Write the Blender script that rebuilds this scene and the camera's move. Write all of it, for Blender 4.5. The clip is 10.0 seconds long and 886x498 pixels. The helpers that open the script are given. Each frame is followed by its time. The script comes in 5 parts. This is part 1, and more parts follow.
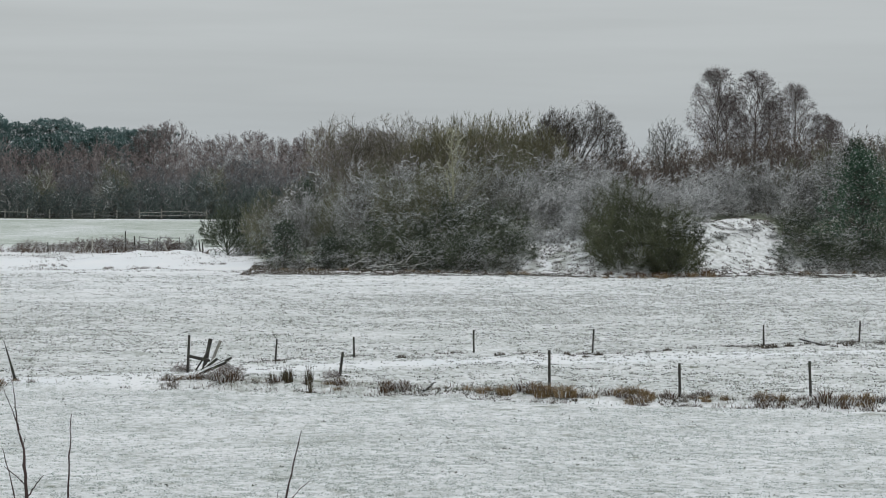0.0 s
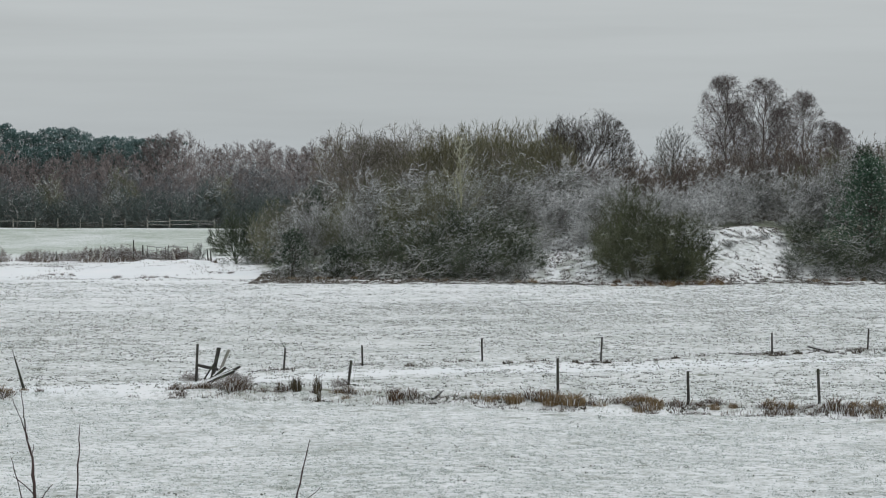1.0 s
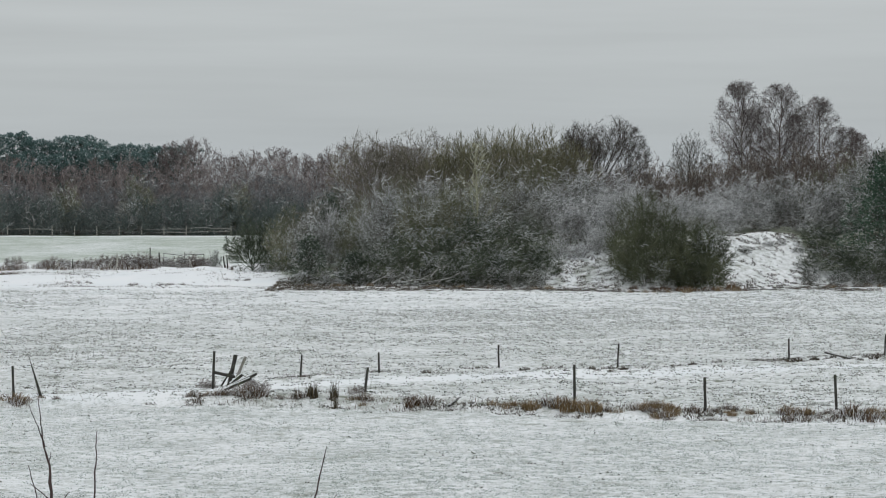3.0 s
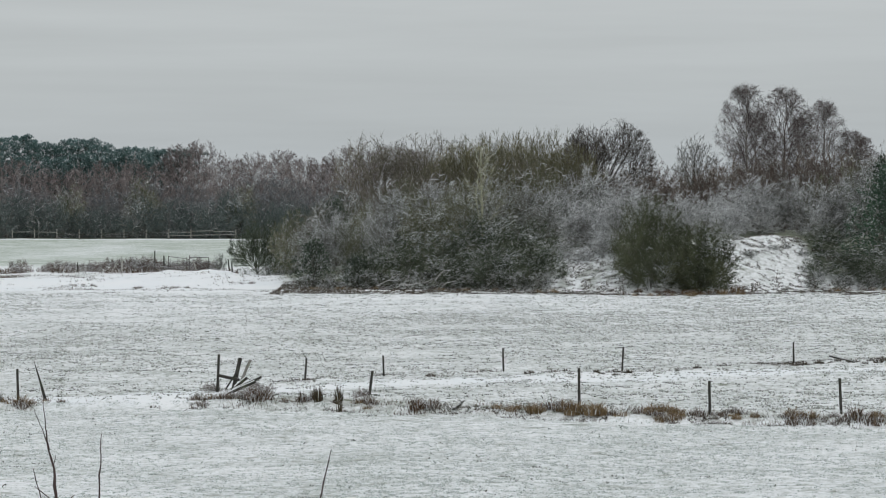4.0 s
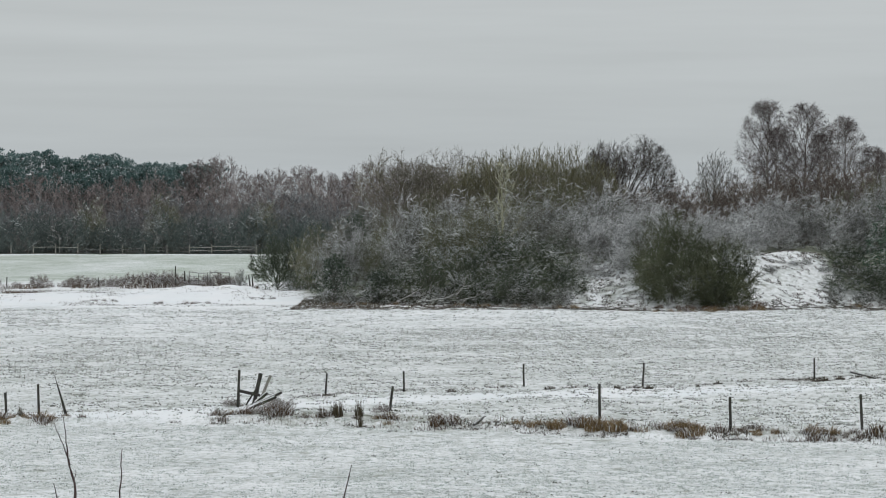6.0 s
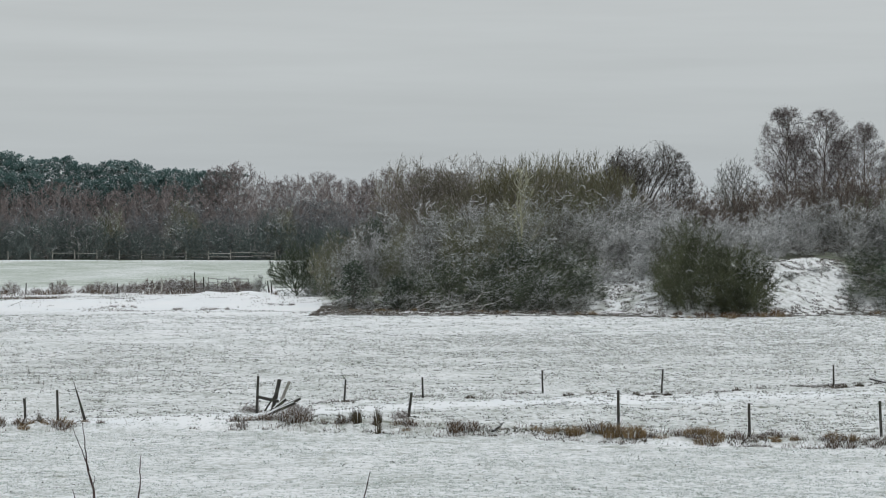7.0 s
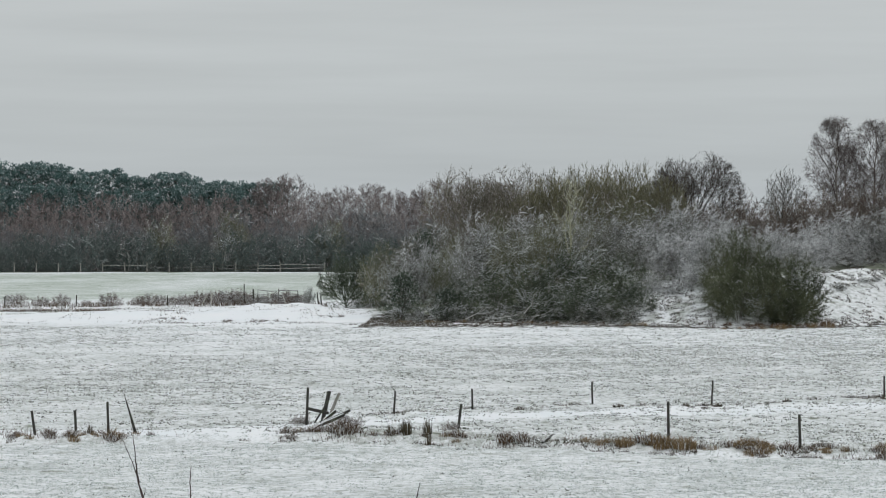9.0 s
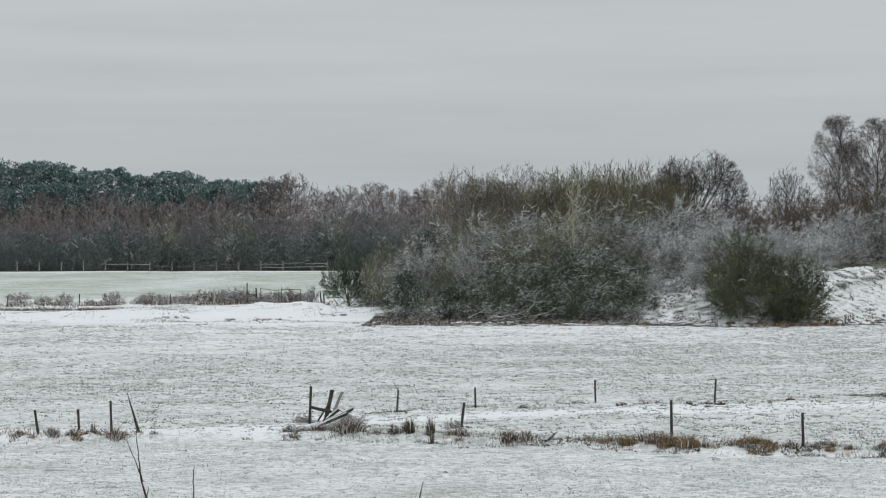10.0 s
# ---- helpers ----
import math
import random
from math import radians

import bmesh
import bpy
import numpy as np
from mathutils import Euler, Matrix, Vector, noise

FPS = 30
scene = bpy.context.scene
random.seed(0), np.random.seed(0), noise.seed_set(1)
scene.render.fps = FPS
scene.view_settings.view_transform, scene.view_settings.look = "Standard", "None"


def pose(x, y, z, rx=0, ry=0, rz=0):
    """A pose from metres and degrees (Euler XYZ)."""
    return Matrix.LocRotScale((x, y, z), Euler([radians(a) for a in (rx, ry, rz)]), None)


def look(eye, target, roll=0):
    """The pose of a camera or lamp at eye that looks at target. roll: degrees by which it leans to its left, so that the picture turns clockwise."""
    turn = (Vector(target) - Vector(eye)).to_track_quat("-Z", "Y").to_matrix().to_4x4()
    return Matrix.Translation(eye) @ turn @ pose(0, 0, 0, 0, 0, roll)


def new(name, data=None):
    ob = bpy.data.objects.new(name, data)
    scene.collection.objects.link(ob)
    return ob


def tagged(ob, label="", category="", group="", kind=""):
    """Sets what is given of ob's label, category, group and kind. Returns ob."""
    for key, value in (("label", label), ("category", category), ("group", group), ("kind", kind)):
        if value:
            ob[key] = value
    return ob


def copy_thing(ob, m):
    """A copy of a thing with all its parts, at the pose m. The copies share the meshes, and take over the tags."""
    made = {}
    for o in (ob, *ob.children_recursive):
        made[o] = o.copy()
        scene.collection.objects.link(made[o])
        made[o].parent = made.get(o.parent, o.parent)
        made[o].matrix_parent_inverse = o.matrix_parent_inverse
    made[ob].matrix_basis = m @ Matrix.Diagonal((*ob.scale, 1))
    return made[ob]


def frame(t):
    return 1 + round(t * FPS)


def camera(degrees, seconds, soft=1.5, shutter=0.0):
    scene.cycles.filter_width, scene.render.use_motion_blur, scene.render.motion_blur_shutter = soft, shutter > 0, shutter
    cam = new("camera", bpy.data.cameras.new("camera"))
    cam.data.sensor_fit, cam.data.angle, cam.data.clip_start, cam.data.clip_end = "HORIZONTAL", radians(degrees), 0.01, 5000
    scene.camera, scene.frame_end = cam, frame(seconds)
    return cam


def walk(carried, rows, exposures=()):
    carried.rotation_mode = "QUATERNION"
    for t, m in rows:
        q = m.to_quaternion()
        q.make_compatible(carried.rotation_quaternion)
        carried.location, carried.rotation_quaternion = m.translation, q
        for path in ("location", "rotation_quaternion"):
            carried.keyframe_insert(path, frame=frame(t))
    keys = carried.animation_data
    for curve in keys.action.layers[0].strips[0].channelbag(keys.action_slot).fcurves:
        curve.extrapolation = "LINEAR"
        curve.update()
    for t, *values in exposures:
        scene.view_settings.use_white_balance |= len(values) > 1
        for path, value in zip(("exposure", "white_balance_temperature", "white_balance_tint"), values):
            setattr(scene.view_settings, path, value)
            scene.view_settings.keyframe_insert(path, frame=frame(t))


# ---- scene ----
cam = camera(17.82, 10.0, soft=1.05)
walk(cam, [
    (0.0, pose(0, 0, 8.7, 88.2786, -0.2431, -0.7146)),
    (0.5, pose(0, 0, 8.7, 88.3767, -0.1245, -0.6500)),
    (1.0, pose(0, 0, 8.7, 88.4478, -0.0959, -0.5544)),
    (1.5, pose(0, 0, 8.7, 88.4717, -0.0550, -0.4496)),
    (2.0, pose(0, 0, 8.7, 88.4658, -0.0749, -0.3712)),
    (2.5, pose(0, 0, 8.7, 88.5208, 0.0721, -0.3003)),
    (2.7, pose(0, 0, 8.7, 88.5437, 0.0721, -0.2659)),
    (3.8, pose(0, 0, 8.7, 88.6620, 0.0150, -0.1659)),
    (4.0, pose(0, 0, 8.7, 88.6506, 0.0150, -0.1316)),
    (4.5, pose(0, 0, 8.7, 88.5857, -0.0996, -0.0492)),
    (5.0, pose(0, 0, 8.7, 88.6137, -0.0000, 0.0000)),
    (5.5, pose(0, 0, 8.7, 88.7874, 0.0070, 0.1242)),
    (6.8, pose(0, 0, 8.7, 89.0932, -0.0604, 0.5881)),
    (7.0, pose(0, 0, 8.7, 89.0932, -0.0604, 0.6683)),
    (7.5, pose(0, 0, 8.7, 89.1191, 0.0090, 0.8767)),
    (8.0, pose(0, 0, 8.7, 89.2253, 0.0120, 1.1995)),
    (8.5, pose(0, 0, 8.7, 89.3218, 0.0975, 1.4588)),
    (9.0, pose(0, 0, 8.7, 89.3255, 0.0779, 1.6667)),
    (9.5, pose(0, 0, 8.7, 89.3039, 0.1210, 1.7526)),
    (10.0, pose(0, 0, 8.7, 89.2973, 0.1449, 1.7236)),
], exposures=[(0.0, -0.05), (5.0, -0.03), (7.0, 0.0), (10.0, 0.0)])

# ---------------------------------------------------------------- sky and light
SUN_HEIGHT, SUN_TURN = radians(32), radians(150)
world = bpy.data.worlds.new("overcast_sky")
scene.world = world
world.use_nodes = True
wn, wl = world.node_tree.nodes, world.node_tree.links
wn.clear()
sky = wn.new("ShaderNodeTexSky")
sky.sky_type = "NISHITA"
sky.sun_disc = False
sky.sun_elevation, sky.sun_rotation = SUN_HEIGHT, SUN_TURN
dim = wn.new("ShaderNodeVectorMath")
dim.operation = "SCALE"
dim.inputs["Scale"].default_value = 0.10
wl.new(sky.outputs[0], dim.inputs[0])
wco = wn.new("ShaderNodeTexCoord")
wsep = wn.new("ShaderNodeSeparateXYZ")
wl.new(wco.outputs["Generated"], wsep.inputs[0])
deck = wn.new("ShaderNodeValToRGB")          # cloud deck, horizon to zenith
wl.new(wsep.outputs["Z"], deck.inputs[0])
deck.color_ramp.elements[0].position = 0.0
deck.color_ramp.elements[0].color = (0.442, 0.482, 0.508, 1)
deck.color_ramp.elements[1].position = 0.75
deck.color_ramp.elements[1].color = (0.852, 0.88, 0.908, 1)
low = deck.color_ramp.elements.new(0.085)
low.color = (0.532, 0.555, 0.564, 1)
wmap = wn.new("ShaderNodeMapping")
wmap.inputs["Scale"].default_value = (5.0, 5.0, 75.0)
wl.new(wco.outputs["Generated"], wmap.inputs[0])
streak = wn.new("ShaderNodeTexNoise")
streak.inputs["Scale"].default_value = 1.0
streak.inputs["Detail"].default_value = 5.0
streak.inputs["Roughness"].default_value = 0.55
wl.new(wmap.outputs[0], streak.inputs["Vector"])
sspan = wn.new("ShaderNodeMapRange")
sspan.inputs["From Min"].default_value, sspan.inputs["From Max"].default_value = 0.25, 0.75
sspan.inputs["To Min"].default_value, sspan.inputs["To Max"].default_value = 0.93, 1.07
wl.new(streak.outputs["Fac"], sspan.inputs[0])
cloud = wn.new("ShaderNodeVectorMath")
cloud.operation = "SCALE"
wl.new(deck.outputs[0], cloud.inputs[0])
wl.new(sspan.outputs[0], cloud.inputs["Scale"])
wmix = wn.new("ShaderNodeMix")
wmix.data_type = "RGBA"
wmix.inputs[0].default_value = 0.94
wl.new(dim.outputs[0], wmix.inputs[6])
wl.new(cloud.outputs[0], wmix.inputs[7])
wbg = wn.new("ShaderNodeBackground")
wbg.inputs[1].default_value = 1.0
wl.new(wmix.outputs[2], wbg.inputs[0])
wout = wn.new("ShaderNodeOutputWorld")
wl.new(wbg.outputs[0], wout.inputs[0])

sun_data = bpy.data.lights.new("sun", "SUN")
sun_data.energy, sun_data.angle, sun_data.color = 0.5, radians(40), (1.0, 0.985, 0.96)
sun = new("sun", sun_data)
sun.matrix_world = look((0, 0, 0), (-math.sin(SUN_TURN) * math.cos(SUN_HEIGHT), -math.cos(SUN_TURN) * math.cos(SUN_HEIGHT), -math.sin(SUN_HEIGHT)))

# ---------------------------------------------------------------- materials


class Nodes:
    """A short way to write node trees."""

    def __init__(self, name):
        self.mat = bpy.data.materials.new(name)
        self.mat.use_nodes = True
        self.tree = self.mat.node_tree
        self.bsdf = self.tree.nodes["Principled BSDF"]

    def add(self, kind, **values):
        node = self.tree.nodes.new("ShaderNode" + kind)
        for key, value in values.items():
            setattr(node, key, value)
        return node

    def link(self, a, b):
        self.tree.links.new(a, b)

    def noise(self, scale, detail=4.0, rough=0.6, vector=None):
        node = self.add("TexNoise")
        node.inputs["Scale"].default_value = scale
        node.inputs["Detail"].default_value = detail
        node.inputs["Roughness"].default_value = rough
        if vector is not None:
            self.link(vector, node.inputs["Vector"])
        return node.outputs["Fac"]

    def spread(self, value, a, b, c=0.0, d=1.0):
        node = self.add("MapRange")
        self.link(value, node.inputs[0])
        for k, v in zip(range(1, 5), (a, b, c, d)):
            node.inputs[k].default_value = v
        return node.outputs[0]

    def math(self, how, a, b):
        node = self.add("Math", operation=how)
        for k, v in enumerate((a, b)):
            if isinstance(v, (int, float)):
                node.inputs[k].default_value = v
            else:
                self.link(v, node.inputs[k])
        return node.outputs[0]

    def mix(self, fac, a, b):
        node = self.add("Mix", data_type="RGBA")
        for k, v in ((0, fac), (6, a), (7, b)):
            if isinstance(v, (int, float)):
                node.inputs[k].default_value = v
            elif isinstance(v, tuple):
                node.inputs[k].default_value = (*v, 1)
            else:
                self.link(v, node.inputs[k])
        return node.outputs[2]

    def colour(self, value, rough=0.85):
        self.link(value, self.bsdf.inputs["Base Color"])
        self.bsdf.inputs["Roughness"].default_value = rough
        self.bsdf.inputs["Specular IOR Level"].default_value = 0.2
        return self.mat

    def bump(self, value, strength, distance):
        node = self.add("Bump")
        node.inputs["Strength"].default_value = strength
        node.inputs["Distance"].default_value = distance
        self.link(value, node.inputs["Height"])
        self.link(node.outputs[0], self.bsdf.inputs["Normal"])


SNOW = (0.85, 0.87, 0.88)


def bark(name, dark, light, snow=0.3, snow_scale=1.3, cling=0.05, share=0.5):
    """Twigs and bark; snow lies on a share of the twigs, on what faces up, more in some places than in others."""
    n = Nodes(name)
    place = n.add("NewGeometry").outputs["Position"]
    island = n.add("NewGeometry").outputs["Random Per Island"]
    info = n.add("ObjectInfo").outputs["Random"]
    tone = n.mix(n.spread(n.noise(1.6, 3), 0.35, 0.68), dark, light)
    tone = n.mix(n.spread(n.math("FRACT", n.math("MULTIPLY", island, 17.0), 0.0), 0.0, 1.0, 0.0, 0.5), tone, dark)
    tone = n.mix(n.math("MULTIPLY", info, 0.45), tone, tuple(0.5 * (a + b) * 0.75 for a, b in zip(dark, light)))
    up = n.add("SeparateXYZ")
    n.link(n.add("NewGeometry").outputs["Normal"], up.inputs[0])
    patch = n.spread(n.noise(snow_scale, 3, 0.65, place), 0.36, 0.60)
    lie = n.spread(up.outputs["Z"], cling, cling + 0.5)
    laden = n.spread(island, 1.0 - share - 0.05, 1.0 - share + 0.05)
    cover = n.math("MULTIPLY", n.math("MULTIPLY", n.math("MULTIPLY", patch, lie), laden), snow)
    return n.colour(n.mix(cover, tone, SNOW), 0.9)


def timber(name, dark, light, snow=0.8):
    n = Nodes(name)
    co = n.add("TexCoord").outputs["Object"]
    stretch = n.add("Mapping")
    stretch.inputs["Scale"].default_value = (30, 30, 2.2)
    n.link(co, stretch.inputs[0])
    grain = n.noise(1.0, 5, 0.65, stretch.outputs[0])
    tone = n.mix(n.spread(grain, 0.35, 0.65), dark, light)
    tone = n.mix(n.spread(n.noise(3.0, 3, 0.6, co), 0.5, 0.75, 0, 0.6), tone, (0.09, 0.11, 0.06))
    up = n.add("SeparateXYZ")
    n.link(n.add("NewGeometry").outputs["Normal"], up.inputs[0])
    cover = n.math("MULTIPLY", n.spread(up.outputs["Z"], 0.45, 0.8), snow)
    n.bump(grain, 0.5, 0.006)
    return n.colour(n.mix(cover, tone, SNOW), 0.85)


def ground_material():
    """Grazed grass under a thin fall of snow; the attribute says how much lies where."""
    n = Nodes("snowy_grass")
    place = n.add("NewGeometry").outputs["Position"]
    cover = n.add("Attribute", attribute_name="cover").outputs["Fac"]
    fine = n.noise(13.0, 3, 0.7, place)
    mid = n.noise(2.6, 4, 0.65, place)
    broad = n.noise(0.22, 5, 0.6, place)
    sum_ = n.math("ADD", n.math("MULTIPLY", fine, 0.5), n.math("MULTIPLY", mid, 0.5))
    sum_ = n.math("ADD", sum_, n.math("MULTIPLY", n.math("SUBTRACT", broad, 0.5), 0.30))
    sum_ = n.math("ADD", sum_, n.math("SUBTRACT", cover, 0.5))
    bare = n.spread(n.noise(0.7, 3, 0.55, place), 0.60, 0.72, 0.0, 0.16)
    sum_ = n.math("SUBTRACT", sum_, bare)
    lie = n.spread(sum_, 0.26, 0.56)
    grass = n.mix(n.spread(mid, 0.35, 0.65), (0.17, 0.205, 0.15), (0.27, 0.285, 0.22))
    grass = n.mix(n.spread(fine, 0.45, 0.75), grass, (0.09, 0.085, 0.05))
    grass = n.mix(n.add("Attribute", attribute_name="lush").outputs["Fac"], grass, (0.27, 0.37, 0.25))
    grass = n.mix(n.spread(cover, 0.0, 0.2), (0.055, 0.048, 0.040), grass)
    white = n.mix(n.spread(broad, 0.3, 0.7), (0.83, 0.865, 0.88), (0.88, 0.895, 0.90))
    n.bump(n.math("ADD", fine, mid), 0.5, 0.05)
    return n.colour(n.mix(lie, grass, white), 0.8)


def blade_material(name, a, b, snow):
    n = Nodes(name)
    island = n.add("NewGeometry").outputs["Random Per Island"]
    tone = n.mix(island, a, b)
    frost = n.math("MULTIPLY", n.math("GREATER_THAN", n.math("FRACT", n.math("MULTIPLY", island, 37.0), 0.0), 1.0 - snow), 1.0)
    return n.colour(n.mix(frost, tone, SNOW), 0.8)


OLIVE_TWIG = bark("olive_twig", (0.096, 0.104, 0.066), (0.268, 0.272, 0.176), 0.9, 0.6, -0.5, 0.18)
THORN_TWIG = bark("thorn_twig", (0.040, 0.055, 0.037), (0.132, 0.158, 0.100), 0.8, 0.8, -0.5, 0.12)
HAW_TWIG = bark("haw_twig", (0.054, 0.064, 0.038), (0.172, 0.186, 0.108), 0.7, 1.0, -0.2, 0.08)
OSIER_TWIG = bark("osier_twig", (0.098, 0.096, 0.058), (0.262, 0.248, 0.148), 0.7, 0.8, -0.3, 0.08)
GREY_TWIG = bark("grey_twig", (0.076, 0.081, 0.069), (0.225, 0.226, 0.190), 0.9, 0.6, -0.6, 0.3)
HOAR_TWIG = bark("hoar_twig", (0.108, 0.107, 0.100), (0.298, 0.294, 0.276), 0.92, 0.5, -0.8, 0.52)
BROWN_TWIG = bark("brown_twig", (0.120, 0.112, 0.088), (0.282, 0.258, 0.204), 0.7, 0.7, -0.3, 0.22)
# crowns of the far birches, lightened to paint in distance haze
HAZY_CROWN = bark("far_crown", (0.142, 0.119, 0.116), (0.245, 0.207, 0.202), 0.3, 0.3, -0.2, 0.08)
RED_TWIG = bark("red_twig", (0.078, 0.064, 0.061), (0.178, 0.145, 0.137), 0.5, 0.8, -0.2, 0.26)
# far brown twigs, paled well beyond bark colour as painted haze
HAZY_TWIG = bark("far_twig", (0.250, 0.222, 0.214), (0.400, 0.354, 0.342), 0.3, 0.3, -0.2, 0.06)
ASH_TWIG = bark("ash_twig", (0.054, 0.048, 0.043), (0.135, 0.120, 0.105), 0.5, 0.7, -0.2, 0.08)
DARK_TWIG = bark("dark_twig", (0.023, 0.029, 0.020), (0.086, 0.090, 0.060), 0.95, 0.9, -0.6, 0.28)
RUSSET_TWIG = bark("russet_twig", (0.095, 0.078, 0.066), (0.240, 0.195, 0.162), 0.4, 0.8, -0.2, 0.12)
RUST_TWIG = bark("rust_twig", (0.080, 0.061, 0.052), (0.235, 0.182, 0.150), 0.9, 1.5, -0.3, 0.28)
# the next two: far scrub, its colour lifted and cooled for aerial haze
HAZY_EDGE_TWIG = bark("edge_twig", (0.086, 0.108, 0.102), (0.168, 0.203, 0.191), 0.5, 0.3, -0.5, 0.08)
HAZY_WOODS_TWIG = bark("woods_twig", (0.172, 0.184, 0.191), (0.310, 0.320, 0.328), 0.5, 0.2, -0.6, 0.12)
PALE_BARK = bark("pale_bark", (0.27, 0.27, 0.18), (0.52, 0.52, 0.38), 0.35, 1.3, 0.0, 0.6)
DEAD_WOOD = bark("dead_wood", (0.36, 0.355, 0.33), (0.60, 0.59, 0.56), 0.8, 1.3, 0.0, 0.7)
LINED_BARK = bark("lined_bark", (0.15, 0.148, 0.135), (0.30, 0.295, 0.265), 0.8, 0.5, -0.4, 0.4)
BIRCH_BARK = bark("birch_bark", (0.09, 0.075, 0.065), (0.36, 0.34, 0.31), 0.2, 2.5, 0.05, 1.0)
DARK_BARK = bark("dark_bark", (0.045, 0.041, 0.036), (0.12, 0.107, 0.093), 0.5, 1.3, 0.2, 0.4)
SNOWY_BARK = bark("snowy_bark", (0.06, 0.058, 0.050), (0.20, 0.19, 0.165), 0.95, 0.9, -0.5, 0.45)
PINE_NEEDLE = bark("pine_needle", (0.074, 0.134, 0.128), (0.155, 0.245, 0.236), 0.75, 0.45, 0.2, 0.6)
HOLLY_LEAF = bark("holly_leaf", (0.044, 0.088, 0.060), (0.125, 0.200, 0.135), 0.8, 1.0, 0.1, 0.3)
IVY_LEAF = bark("ivy_leaf", (0.040, 0.060, 0.045), (0.110, 0.140, 0.100), 0.8, 1.0, 0.2, 0.25)
SNOW_CAP = bark("snow_cap", (0.80, 0.83, 0.85), (0.87, 0.885, 0.895), 0.5)
SAPLING_BARK = bark("sapling_bark", (0.045, 0.030, 0.028), (0.11, 0.08, 0.075), 0.15, 1.3, 0.05, 1.0)
POST_WOOD = timber("post_wood", (0.022, 0.021, 0.019), (0.072, 0.069, 0.062), 0.5)
PLANK_WOOD = timber("plank_wood", (0.024, 0.023, 0.020), (0.075, 0.071, 0.063), 0.0)
RAIL_WOOD = timber("rail_wood", (0.15, 0.145, 0.13), (0.34, 0.33, 0.30), 0.9)
PALE_WOOD = timber("pale_wood", (0.35, 0.34, 0.31), (0.55, 0.54, 0.50), 0.7)
GATE_METAL = timber("gate_metal", (0.08, 0.08, 0.08), (0.18, 0.17, 0.16), 0.6)
GROUND = ground_material()
CLOD_GRASS = blade_material("clod_grass", (0.14, 0.15, 0.13), (0.44, 0.458, 0.42), 0.45)
DARK_CLUMP = blade_material("dark_clump", (0.055, 0.062, 0.05), (0.18, 0.185, 0.15), 0.15)
REED_GRASS = blade_material("reed_grass", (0.030, 0.027, 0.018), (0.125, 0.102, 0.060), 0.08)
HEATH_GRASS = blade_material("heath_grass", (0.03, 0.026, 0.02), (0.13, 0.108, 0.078), 0.1)
DRY_GRASS = blade_material("dry_grass", (0.090, 0.062, 0.032), (0.350, 0.256, 0.142), 0.08)
DULL_GRASS = blade_material("dull_grass", (0.030, 0.021, 0.015), (0.180, 0.128, 0.088), 0.2)
TURF_GRASS = blade_material("turf_grass", (0.25, 0.295, 0.27), (0.50, 0.55, 0.52), 0.45)
FOX_GRASS = blade_material("fox_grass", (0.052, 0.031, 0.018), (0.190, 0.115, 0.058), 0.08)

# ---------------------------------------------------------------- ground


def smooth(a, b, v):
    t = np.clip((v - a) / (b - a), 0, 1)
    return t * t * (3 - 2 * t)


LATTICE = np.random.default_rng(5).uniform(-1, 1, (256, 256))


def wobble(x, y, scale, seed=0.0):
    """Smooth unevenness of about that wavelength, -1 to 1."""
    u, v = np.asarray(x, float) / scale + 31.7 * seed, np.asarray(y, float) / scale + 17.3 * seed
    i, j = np.floor(u).astype(int), np.floor(v).astype(int)
    f, g = u - i, v - j
    f, g = f * f * (3 - 2 * f), g * g * (3 - 2 * g)
    a, b = LATTICE[i % 256, j % 256], LATTICE[(i + 1) % 256, j % 256]
    c, d = LATTICE[i % 256, (j + 1) % 256], LATTICE[(i + 1) % 256, (j + 1) % 256]
    return (a * (1 - f) + b * f) * (1 - g) + (c * (1 - f) + d * f) * g


def ditch_line(x):
    """Where the near bank with its fence runs."""
    return np.interp(x, [-60, -20, -14, -9, -2.5, 5.5, 15, 25, 60], [110.2, 110.6, 111.4, 112.2, 110.8, 106.8, 103.6, 101.2, 95])


def track_line(x):
    """The snow-filled track behind the near bank."""
    return np.interp(x, [-60, -20, -14, -9.5, -4, 3, 9, 18, 40, 80], [111.4, 112.2, 112.8, 114.6, 119.5, 124.5, 126.5, 130.5, 140, 152])


def back_line(x):
    return np.interp(x, [-60, -6, -2.3, 3, 8.5, 17, 22, 60], [119, 123, 125.3, 129.2, 129.6, 135.2, 137.6, 156])


